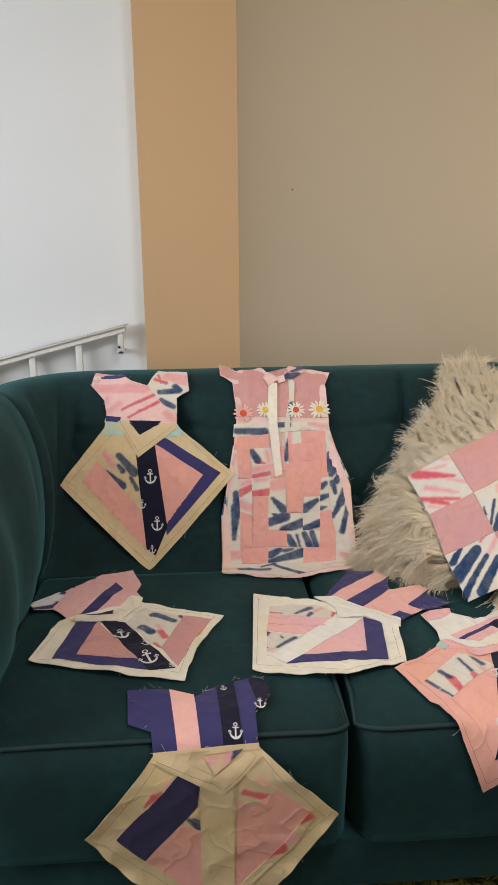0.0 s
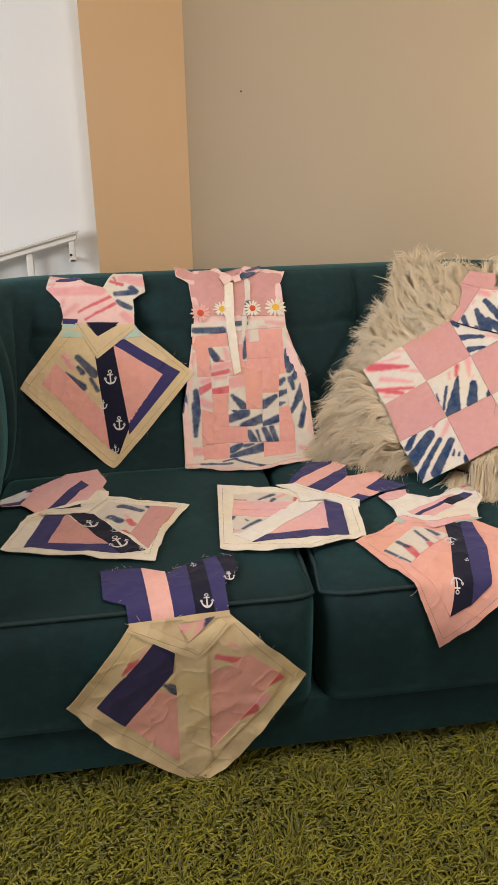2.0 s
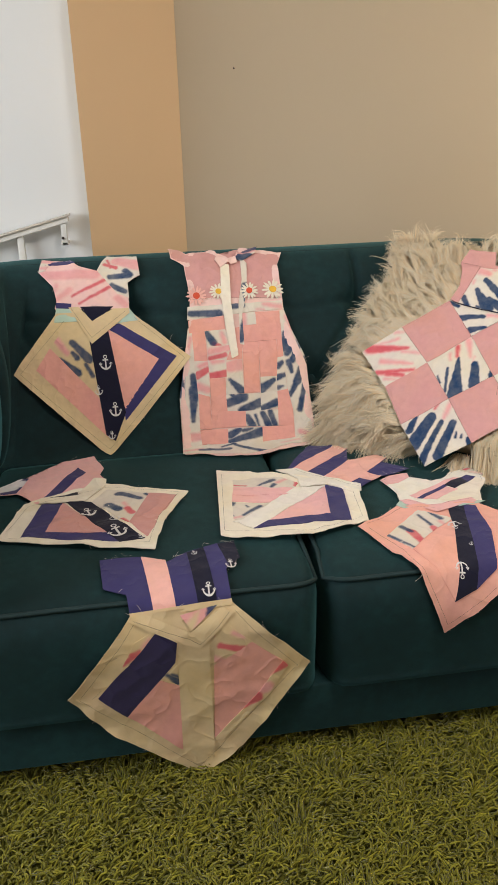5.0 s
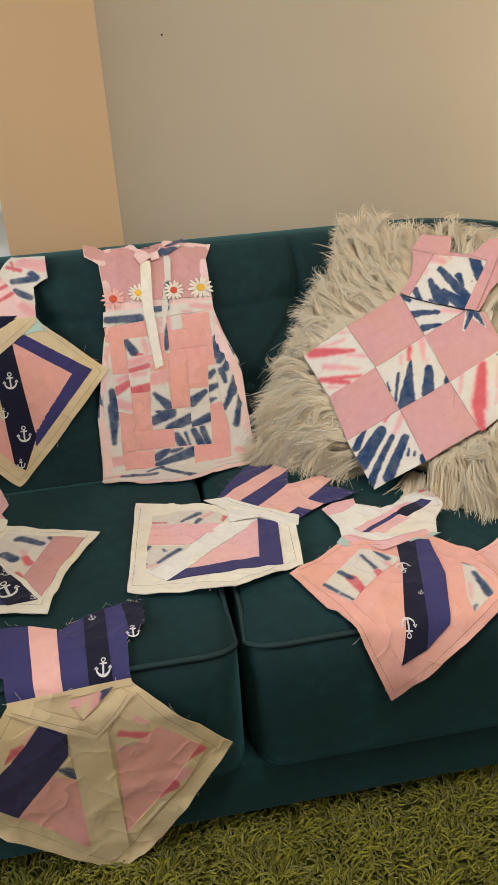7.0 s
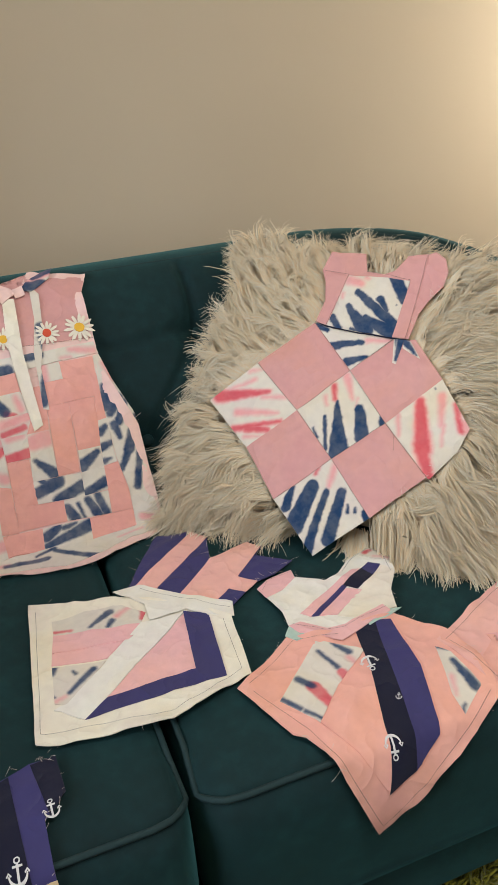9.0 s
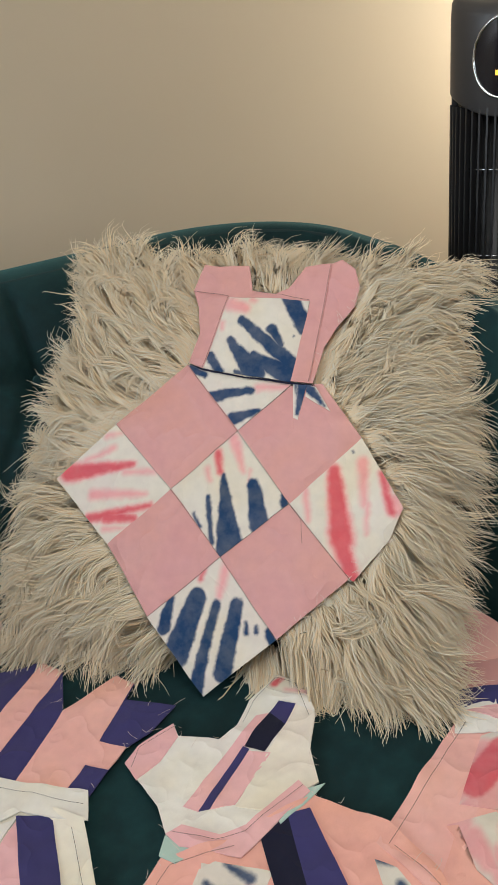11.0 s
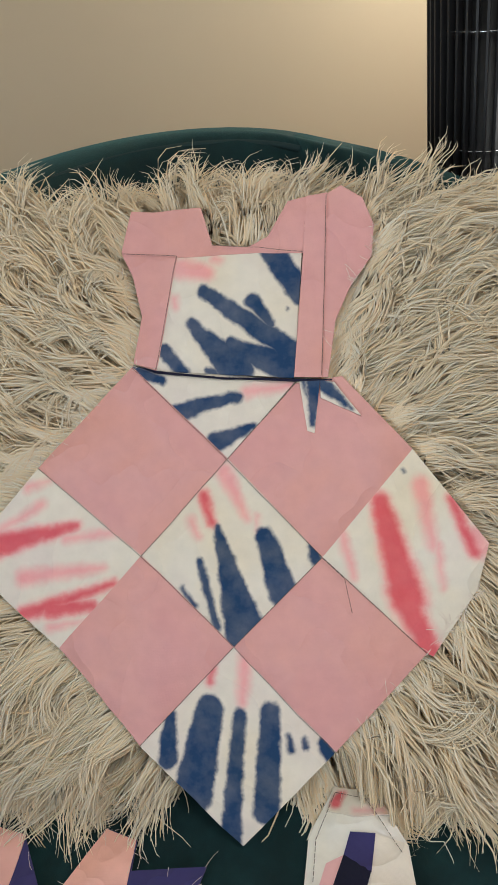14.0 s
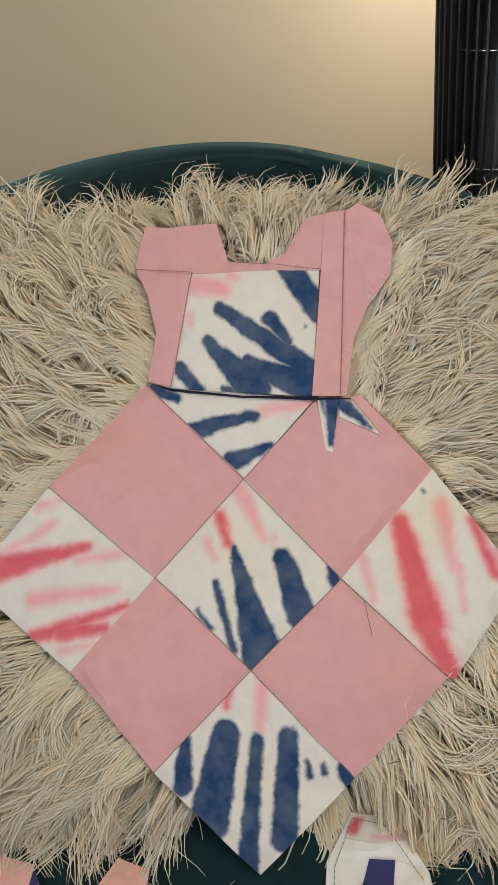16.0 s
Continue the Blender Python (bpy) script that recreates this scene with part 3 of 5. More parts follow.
pillow = new("pillow")
tagged(pillow, "square pillow in shaggy cream faux fur in the sofa corner", "pillow")
FUR_BASE = plain("fur_backing", srgb(248, 236, 208), 0.95, 0, 0.1, 40)
PHALF, PDEPTH = 0.272, 0.075


def pillow_point(a, b, side):
    """a, b in -1..1 over the face; side 1 front, -1 back."""
    pinch = 1 - 0.10 * (a * a) * (1 - b * b) * 0.6 - 0.0 * b
    u = 0.012 + PHALF * a * (1 - 0.06 * (1 - b * b))
    v = -0.018 + 1.03 * PHALF * b * (1 - 0.06 * (1 - a * a))
    t = PDEPTH * (max(0.0, 1 - a ** 8) * max(0.0, 1 - b ** 8)) ** 0.5 * pinch
    return PILLOW_MID + u * PILLOW_U + v * PILLOW_V + (-0.088 + side * t) * PILLOW_N


grid = [k / 14 * 2 - 1 for k in range(15)]
bm = bmesh.new()
for side in (1, -1):
    vs = [[bm.verts.new(pillow_point(a, b, side)) for a in grid] for b in grid]
    for i in range(14):
        for j in range(14):
            bm.faces.new((vs[i][j], vs[i][j + 1], vs[i + 1][j + 1], vs[i + 1][j]))
bmesh.ops.remove_doubles(bm, verts=bm.verts, dist=0.0005)
bmesh.ops.recalc_face_normals(bm, faces=bm.faces)
part("pillow_cover", bm, FUR_BASE, pillow)


def fur_material(name):
    m = Nodes(name)
    rnd = m.add("NewGeometry").outputs["Random Per Island"]
    col = m.ramp(rnd, (0.0, srgb(255, 236, 202)), (0.35, srgb(255, 241, 212)), (0.7, srgb(255, 247, 228)), (1.0, srgb(252, 226, 184)))
    root = m.add("UVMap").outputs[0]
    y = m.add("SeparateXYZ", Vector=root).outputs[1]
    col = m.mix(m.math("MULTIPLY", m.math("SUBTRACT", 1.0, y), 0.08), col, srgb(244, 226, 190))
    glow = m.add("BsdfTranslucent", Color=col)
    both = m.add("MixShader", Fac=0.5)
    m.tree.links.new(m.bsdf.outputs[0], both.inputs[1])
    m.tree.links.new(glow.outputs[0], both.inputs[2])
    m.tree.links.new(both.outputs[0], m.out.inputs["Surface"])
    return m.set(Base_Color=col, Roughness=0.6, Specular_IOR_Level=0.25, Sheen_Weight=0.35)


def strand_mesh(name, paths, radii, material, parent, face=None):
    """Tapered three-sided strands: paths (n, k, 3), radii (n, k)."""
    n, k, _ = paths.shape
    tan = np.gradient(paths, axis=1)
    tan /= np.linalg.norm(tan, axis=2, keepdims=True) + 1e-9
    ref = np.zeros_like(tan)
    ref[..., 0], ref[..., 2] = 0.37, 0.93
    a = np.cross(tan, ref)
    a /= np.linalg.norm(a, axis=2, keepdims=True) + 1e-9
    b = np.cross(tan, a)
    ang = np.arange(3) * math.tau / 3
    ring = paths[:, :, None, :] + radii[:, :, None, None] * (np.cos(ang)[None, None, :, None] * a[:, :, None, :] + np.sin(ang)[None, None, :, None] * b[:, :, None, :])
    verts = ring.reshape(-1, 3)
    i = np.arange(n)[:, None, None] * (k * 3) + np.arange(k - 1)[None, :, None] * 3
    s = np.arange(3)[None, None, :]
    t = (np.arange(3)[None, None, :] + 1) % 3
    faces = np.stack([i + s, i + t, i + t + 3, i + s + 3], axis=-1).reshape(-1, 4)
    data = bpy.data.meshes.new(name)
    data.vertices.add(len(verts))
    data.vertices.foreach_set("co", verts.astype(np.float32).ravel())
    data.loops.add(faces.size)
    data.loops.foreach_set("vertex_index", faces.astype(np.int32).ravel())
    data.polygons.add(len(faces))
    data.polygons.foreach_set("loop_start", np.arange(0, faces.size, 4, dtype=np.int32))
    data.polygons.foreach_set("use_smooth", np.ones(len(faces), bool))
    data.update(calc_edges=True)
    level = np.repeat(np.tile(np.linspace(0, 1, k), n), 3)
    layer = data.uv_layers.new(name="length")
    flat = np.zeros((faces.size, 2), np.float32)
    flat[:, 1] = level[faces.ravel()]
    layer.data.foreach_set("uv", flat.ravel())
    if face is not None:
        out = ring - paths[:, :, None, :]
        out /= np.linalg.norm(out, axis=3, keepdims=True) + 1e-9
        out = (0.75 * out + np.array(face)).reshape(-1, 3)
        out /= np.linalg.norm(out, axis=1, keepdims=True)
        data.normals_split_custom_set_from_vertices(out.tolist())
    data.materials.append(material)
    ob = new(name, data)
    ob.parent = parent
    return ob


DRESS_EDGE = np.array([(-26.7, -8.4), (-17.8, 1.1), (-7.1, 11.3), (-5.9, 16.6), (-7.9, 23.5), (-6.7, 28.0), (0.9, 27.6), (2.0, 23.4), (7.9, 23.7), (10.1, 27.3),
                       (15.6, 28.4), (18.7, 24.1), (16.0, 17.9), (13.4, 8.8), (21.3, 1.2), (28.0, -8.2), (22.2, -18.9), (12.4, -28.0), (2.9, -37.1), (-7.3, -27.5)]) / 100


def from_dress(u, v):
    """Distance to the edge of the dress that lies on the pillow; minus below the cloth."""
    best, inside = np.full(u.shape, 9.0), np.zeros(u.shape, bool)
    for (ax, ay), (bx, by) in zip(DRESS_EDGE, np.roll(DRESS_EDGE, -1, axis=0)):
        dx, dy = bx - ax, by - ay
        h = np.clip(((u - ax) * dx + (v - ay) * dy) / (dx * dx + dy * dy), 0, 1)
        best = np.minimum(best, np.hypot(u - ax - h * dx, v - ay - h * dy))
        inside ^= ((ay > v) != (by > v)) & (u < ax + (v - ay) * dx / (dy if dy else 1e-9))
    return np.where(inside, -best, best)


def fur(locks, per, k=7):
    """Wavy locks that lie outwards over the cover and taper to loose tips."""
    rng = np.random.default_rng(7)
    a, b = rng.uniform(-1, 1, locks), rng.uniform(-1, 1, locks)
    edge, which = rng.random(locks) < 0.34, rng.integers(0, 4, locks)
    a = np.where(edge & (which == 0), 1.0, np.where(edge & (which == 1), -1.0, a))
    b = np.where(edge & (which == 2), 1.0, np.where(edge & (which == 3), -1.0, b))
    u = 0.012 + PHALF * a * (1 - 0.03 * (1 - b * b))
    v = -0.018 + 1.03 * PHALF * b * (1 - 0.03 * (1 - a * a))
    w = -0.09 + PDEPTH * np.sqrt(np.maximum(0, 1 - a ** 8) * np.maximum(0, 1 - b ** 8)) + np.where(edge, rng.uniform(-0.03, 0.03, locks), 0)
    keep = from_dress(u, v) > -0.035
    u, v, w, a, b = u[keep], v[keep], w[keep], a[keep], b[keep]
    m = len(u)
    # the lie of each lock: outwards, in swirls, a little downwards
    out = np.arctan2(v + 0.03, u - 0.02)
    turn = out + 0.4 * np.sin(11 * u + 5 * v + 1) + 0.3 * np.cos(12 * v - 6 * u) + rng.normal(0, 0.17, m)
    turn = np.arctan2(np.sin(turn) - 0.16, np.cos(turn))
    corner = np.minimum(1, (np.hypot(a, b) / 1.3) ** 4)
    long = rng.uniform(0.08, 0.125, m) * np.where(b > 0.4, 0.8, 1.0) * (1 + np.where(a < 0, 0.25, 0.0) * corner)
    curl, phase, rise = rng.normal(0, 0.42, m), rng.uniform(0, 6.28, m), 0.045 * rng.uniform(0.45, 1.35, m) * (1 + 0.3 * corner)
    # the strands of each lock
    i = np.repeat(np.arange(m), per)
    n = len(i)
    t = np.linspace(0, 1, k)[None, :]
    stray = rng.random(n) < 0.05
    heading = turn[i] + np.where(stray, rng.normal(0, 0.5, n), rng.normal(0, 0.05, n))
    bend = heading[:, None] + (curl[i] + rng.normal(0, 0.12, n))[:, None] * t * 1.3 + 0.33 * np.sin(t * 6.4 + phase[i][:, None] + rng.normal(0, 0.18, n)[:, None])
    step = (long[i] * rng.uniform(0.7, 1.12, n) / (k - 1))[:, None]
    r, q = 0.012 * np.sqrt(rng.random(n)), rng.uniform(0, 6.28, n)
    gather = 1 - np.where(stray, 0.1, 0.86)[:, None] * np.minimum(1, t * 1.7) ** 0.9
    uu = u[i][:, None] + np.cumsum(np.cos(bend) * step, axis=1) + (r * np.cos(q))[:, None] * gather
    vv = v[i][:, None] + np.cumsum(np.sin(bend) * step, axis=1) + (r * np.sin(q))[:, None] * gather
    lift = (rise[i] * rng.uniform(0.75, 1.2, n))[:, None]
    ww = w[i][:, None] + lift * np.sin(np.minimum(t * 2.0, 1.85)) - 0.024 * t ** 2 + (rng.normal(0, 0.004, n))[:, None] * t
    gap = from_dress(uu, vv)
    cloth = -0.03 * ((uu - 0.03) ** 2 + vv ** 2) - 0.006
    ww = np.minimum(ww, cloth - 0.007 + 1.5 * np.maximum(0, gap - 0.003))
    paths = np.array(PILLOW_MID) + uu[..., None] * np.array(PILLOW_U) + vv[..., None] * np.array(PILLOW_V) + ww[..., None] * np.array(PILLOW_N)
    paths[..., 2] -= 0.014 * t ** 2
    radii = rng.uniform(0.0007, 0.0014, n)[:, None] * (1 - 0.85 * t ** 1.6)
    seen = gap.max(axis=1) > -0.006
    # the bodices that lie on the fringe press it flat on the seat
    for cx, cy, rx, ry in ((0.805, 1.795, 0.06, 0.075), (1.1, 1.82, 0.08, 0.09)):
        under = (((paths[..., 0] - cx) / rx) ** 2 + ((paths[..., 1] - cy) / ry) ** 2 < 1) & (paths[..., 2] < 0.53)
        paths[..., 2] = np.where(under, np.minimum(paths[..., 2], 0.459), paths[..., 2])
    return paths[seen], radii[seen]


tagged(strand_mesh("fur", *fur(2050, 28), fur_material("cream_fur"), pillow, 0.75 * PILLOW_N), "long wavy cream strands", kind="stuff")

# ---- the dresses, patch by patch ----

hung_dress = dress("flat patchwork dress with cream-bordered diamond skirt hung on the sofa back", on_sofa, -0.10, 0.35)
hung_dress.patch("skirt_border", CANVAS, 0, [(-12.2, 8.4), (-24.8, -8.6), (-0.0, -34.0), (24.7, -6.9), (8.5, 8.0)])
hung_dress.patch("panel", PINK, 1, [(-18.6, -7.7), (-14.5, -1.6), (-1.9, -16.7), (-0.4, -27.9)])
hung_dress.tie_dye("panel", CANVAS, 1, [(-14.5, -1.6), (-9.2, 5.1), (-3.0, 0.9), (-2.4, -7.5), (-1.9, -16.7)], [("blue", -8.3, -0.4, -4.0, -5.5, 0.64, 0.96), ("blue", -8.3, -3.5, -7.2, -4.9, 0.48, 0.64), ("blue", -11.9, -5.0, -7.1, -9.2, 0.45, 0.75), ("blue", -4.9, -7.0, -3.2, -10.4, 0.48, 0.48), ("pale", -12.4, 0.4, -9.9, -3.4, 0.8, 0.64)])
hung_dress.patch("panel", PINK, 1, [(1.9, 2.8), (15.6, -6.7), (5.0, -20.5)])
hung_dress.patch("panel", VIOLET, 1, [(1.6, 3.9), (5.2, 4.4), (20.7, -6.3), (4.9, -23.7), (4.7, -20.4), (15.6, -6.7), (2.3, 2.7)])
hung_dress.patch("panel", NAVY, 2, [(-3.4, -0.3), (1.9, 3.2), (5.1, -21.4), (1.7, -29.3), (-0.8, -27.3)])
hung_dress.anchor(0.6, -6.8, 4.0, 1, 4)
hung_dress.anchor(2.3, -20.2, 3.9, 0, 4)
hung_dress.anchor(-1.9, -14.5, 2.6, 4, 4)
hung_dress.anchor(0.8, -27.5, 2.3, 2, 4)
hung_dress.tie_dye("bodice", PALE_PINK, 1, [(-16.7, 22.1), (-15.8, 28.1), (-7.7, 26.5), (-5.4, 24.1), (-0.1, 21.9), (3.0, 29.4), (11.7, 27.7), (12.2, 19.5), (8.5, 17.1), (8.4, 8.6), (-12.5, 9.8), (-11.9, 12.1), (-12.7, 17.0)], [("red", -5.5, 11.2, 3.1, 15.9, 0.32, 0.48), ("red", -7.5, 13.7, 2.4, 18.7, 0.32, 0.48), ("pale", -12.3, 12.5, -8.2, 15.6, 0.64, 0.8), ("blue", -1.9, 9.7, 1.1, 9.2, 0.32, 0.32), ("pale", -14.9, 20.9, -0.8, 20.8, 1.12, 1.28), ("pale", 5.2, 12.1, 7.3, 10.0, 0.8, 0.8), ("pale", -12.2, 15.8, -11.7, 17.7, 0.48, 0.48)])
hung_dress.patch("sleeve_trim", VIOLET, 2, [(-14.8, 24.7), (-12.5, 26.5), (-7.7, 26.8), (-6.3, 25.5), (-8.3, 24.8)])
hung_dress.tie_dye("sleeve", IVORY, 2, [(3.0, 29.4), (11.7, 27.7), (12.2, 19.5), (8.5, 17.1), (8.6, 12.0), (5.4, 13.6), (-0.1, 21.9)], [("blue", 3.6, 19.3, 9.2, 19.6, 0.64, 0.8), ("blue", 4.0, 16.4, 7.4, 14.2, 0.68, 0.68), ("blue", 8.0, 21.1, 9.4, 19.6, 0.68, 0.68), ("red", 2.3, 24.3, 5.4, 22.6, 0.51, 0.51), ("pale", 6.1, 25.7, 11.1, 23.3, 1.53, 1.53), ("red", 3.1, 26.6, 3.9, 22.7, 0.34, 0.34)])
hung_dress.tie_dye("sleeve", IVORY, 2, [(-16.7, 22.1), (-15.8, 28.1), (-12.5, 27.1), (-14.8, 22.7)], streaks([(-16.7, 22.1), (-15.8, 28.1), (-12.5, 27.1), (-14.8, 22.7)], "blue", 10, 2, 9))
hung_dress.patch("waistband", VIOLET, 3, [(-12.1, 11.6), (-7.8, 11.2), (-8.0, 9.6), (-12.1, 10.0)])
hung_dress.patch("waist_binding", MINT, 2, [(-12.1, 10.1), (-6.2, 9.7), (-6.3, 5.7), (-12.9, 5.8)])
hung_dress.patch("waist_binding", MINT, 2, [(4.1, 8.3), (8.5, 8.7), (10.7, 5.1), (4.5, 4.4)])
hung_dress.patch("bodice_insert", NAVY, 3, [(-5.4, 10.0), (3.9, 9.5), (-2.2, 5.1)])
hung_dress.patch("collar", CANVAS, 4, [(-8.6, 10.0), (-5.9, 10.0), (-2.3, 5.5), (3.8, 8.8), (8.4, 8.8), (8.4, 7.3), (-2.8, -1.3)])
hung_dress.stitching(5, [(-10.1, 5.9), (-22.9, -8.7), (0.0, -31.7), (22.9, -7.1), (9.5, 5.9)])
hung_dress.stitching(7, [(-8.0, 9.6), (-2.7, 0.4), (7.3, 7.8)])
hung_dress.frayed([(-12.2, 8.4), (-24.8, -8.6), (-0.0, -34.0), (24.7, -6.9), (8.5, 8.0)], 30, 1)
hung_dress.frayed([(-16.7, 22.1), (-15.8, 28.1), (-7.7, 26.5), (-5.4, 24.1), (-0.1, 21.9), (3.0, 29.4), (11.7, 27.7), (12.2, 19.5), (8.5, 17.1), (8.4, 8.6), (-12.5, 9.8), (-11.9, 12.1), (-12.7, 17.0)], 30, 2)

long_dress = dress("long pink patchwork pinafore with ribbon bow hung on the sofa back", on_sofa, 0.29, 0.29)
long_dress.quilted = True
long_dress.patch("dress_body", PALE_PINK, 0, [(-17.5, 41.0), (-17.2, 32.0), (-13.7, 28.1), (-13.0, 16.9), (-13.7, 10.0), (-17.2, -7.0), (-18.4, -15.2), (-18.7, -32.4), (-2.7, -37.1), (4.6, -35.8), (19.6, -30.3), (19.0, -5.3), (14.1, 8.6), (14.1, 15.1), (14.2, 26.7), (16.3, 31.6), (4.0, 35.7), (1.2, 29.5), (-3.3, 32.6), (-5.1, 35.1), (-12.5, 33.7)])
long_dress.patch("bodice", ROSE, 1, [(-17.3, 40.8), (-17.0, 32.3), (-13.5, 28.3), (-13.0, 16.9), (14.1, 15.2), (14.2, 26.7), (16.0, 31.3), (3.9, 35.2), (1.2, 29.2), (-3.3, 32.3), (-5.2, 34.7), (-12.6, 33.3)])
long_dress.tie_dye("waistband", IVORY, 2, [(-13.9, 14.1), (1.7, 14.2), (13.8, 14.4), (14.2, 11.7), (4.8, 11.5), (-3.3, 10.9), (-14.4, 10.1)], [("blue", -13.3, 11.9, -5.0, 11.5, 0.68, 0.85), ("blue", -1.3, 13.4, 2.0, 13.6, 0.68, 0.68), ("pale", 8.4, 13.6, 13.1, 12.5, 0.51, 0.68), ("pale", 6.2, 12.0, 8.2, 12.0, 0.32, 0.32)])
long_dress.tie_dye("side_panel", IVORY, 1, [(-14.4, 7.7), (-13.3, 6.9), (-13.4, -2.1), (-13.2, -9.5), (-13.1, -19.5), (-13.3, -27.2), (-18.9, -29.2), (-18.5, -12.5), (-16.3, -1.9)], [("blue", -17.0, -3.5, -17.9, -11.7, 0.51, 0.68), ("blue", -14.2, -6.5, -14.0, -10.3, 0.68, 0.85), ("blue", -14.2, -10.3, -15.2, -19.3, 1.12, 0.48), ("pale", -18.1, -24.2, -14.0, -24.1, 0.96, 0.96), ("pale", -15.3, 0.5, -13.8, 4.7, 0.64, 0.48)])
long_dress.tie_dye("side_panel", IVORY, 1, [(12.8, 11.2), (14.2, 11.5), (15.7, 5.6), (18.8, -2.8), (18.7, -9.9), (18.6, -20.0), (19.2, -28.4), (13.6, -27.0), (13.9, -18.0), (12.8, -11.2), (12.5, -2.5), (12.7, 5.8)], [("blue", 13.9, 4.0, 13.1, 0.2, 0.85, 1.02), ("blue", 16.0, 1.3, 13.6, -1.7, 0.85, 0.68), ("blue", 16.9, -0.0, 15.0, -3.8, 0.68, 0.68), ("blue", 13.9, -4.2, 14.5, -7.0, 0.68, 0.51), ("blue", 17.8, -5.8, 15.8, -10.1, 0.85, 0.85), ("blue", 15.8, -10.1, 13.4, -13.8, 0.68, 0.51), ("blue", 18.3, -9.9, 15.9, -18.2, 0.51, 0.68), ("blue", 17.6, -4.3, 18.8, -3.3, 0.51, 0.51), ("pale", 14.8, 9.2, 15.9, 5.6, 0.68, 0.51), ("pale", 15.3, -25.0, 18.2, -26.2, 0.68, 0.68)])
long_dress.tie_dye("hem_band", IVORY, 2, [(-18.9, -28.8), (-13.3, -27.5), (-6.0, -27.3), (4.0, -27.8), (13.6, -27.0), (19.2, -28.4), (14.0, -30.5), (0.2, -34.6), (-3.1, -35.8), (-7.6, -33.3), (-19.1, -32.0)], [("blue", -14.2, -30.0, -6.0, -30.8, 0.45, 0.6), ("blue", -4.1, -28.5, 3.5, -34.4, 0.48, 0.64), ("blue", -7.9, -28.9, -4.1, -27.9, 0.32, 0.48), ("pale", -18.5, -30.0, -13.7, -29.7, 0.48, 0.48), ("pale", 9.2, -29.6, 14.3, -28.6, 0.32, 0.32)])
long_dress.patch("patch", PINK, 2, [(-14.1, 9.9), (-3.7, 10.7), (-3.6, 6.7), (-14.2, 6.1)])
long_dress.patch("patch", PINK, 2, [(5.6, 11.3), (12.8, 11.2), (12.5, 7.5), (5.6, 7.6)])
long_dress.patch("patch", PINK, 2, [(1.2, 7.5), (11.4, 7.6), (11.2, 2.7), (1.0, 2.3)])
long_dress.patch("patch", PINK, 2, [(11.4, 7.6), (12.7, 7.5), (12.5, -2.5), (10.8, -2.7)])
long_dress.patch("patch", PINK, 2, [(-13.4, 6.2), (-9.7, 6.5), (-9.6, -2.3), (-13.4, -2.1)])
long_dress.patch("patch", PINK, 2, [(1.0, 2.3), (5.6, 2.4), (4.6, -12.4), (0.1, -12.4)])
long_dress.patch("patch", PINK, 2, [(5.6, 2.4), (11.0, 2.6), (10.8, -2.7), (10.0, -8.0), (5.2, -8.0)])
long_dress.patch("patch", PINK, 2, [(-9.4, -7.4), (-5.0, -7.6), (-5.2, -17.2), (-9.8, -16.9)])
long_dress.patch("patch", PINK, 2, [(9.8, -12.4), (12.9, -12.1), (13.8, -18.4), (13.7, -22.8), (9.2, -22.6)])
long_dress.patch("patch", PINK, 2, [(-13.0, -11.5), (-9.8, -12.7), (-10.1, -22.2), (-13.5, -21.9)])
long_dress.patch("patch", PINK, 2, [(-9.8, -16.9), (0.0, -17.6), (-0.2, -22.1), (-10.1, -21.9)])
long_dress.patch("patch", PINK, 2, [(-13.5, -22.1), (-5.5, -22.4), (-6.0, -27.3), (-13.3, -27.2)])
long_dress.patch("patch", PINK, 2, [(4.4, -22.6), (13.7, -22.8), (13.4, -26.9), (4.0, -27.8)])
long_dress.patch("patch", PINK, 2, [(-3.6, 6.7), (1.2, 7.1), (1.0, 2.3), (0.3, -2.4), (-4.2, -2.5), (-2.0, 2.0)])
long_dress.tie_dye("patch", IVORY, 2, [(1.4, 11.2), (5.6, 11.3), (5.6, 7.6), (1.0, 7.5)], [("pale", 1.8, 10.6, 1.7, 7.8, 0.85, 0.85)])
long_dress.tie_dye("patch", IVORY, 2, [(-9.7, 6.5), (-3.6, 6.7), (-2.3, 2.0), (-9.3, 1.7)], [("blue", -9.1, 5.6, -7.6, 3.0, 0.68, 0.85), ("red", -7.4, 2.5, -5.8, 1.7, 0.51, 0.51), ("pale", -4.8, 5.6, -4.2, 3.0, 0.51, 0.68)])
long_dress.tie_dye("patch", IVORY, 2, [(-9.3, 1.7), (-2.0, 2.0), (-4.2, -2.3), (-9.6, -2.3)], [("pale", -8.8, 0.2, -2.9, 1.2, 0.8, 0.8), ("red", -8.9, -1.7, -4.4, -0.9, 0.51, 0.51)])
long_dress.tie_dye("patch", IVORY, 2, [(-13.3, -2.3), (-9.5, -2.3), (-9.7, -12.7), (-13.2, -11.5)], [("red", -12.9, -6.4, -9.8, -4.8, 0.8, 0.64), ("pale", -12.8, -9.5, -10.3, -10.7, 0.85, 0.85), ("pale", -11.9, -3.7, -10.0, -3.1, 0.64, 0.64)])
long_dress.tie_dye("patch", IVORY, 2, [(-9.5, -2.3), (-4.2, -2.3), (-4.6, -7.4), (-9.4, -7.4)], [("red", -9.0, -6.8, -4.7, -6.3, 0.8, 0.8), ("pale", -8.2, -2.7, -5.2, -2.6, 0.64, 0.48)])
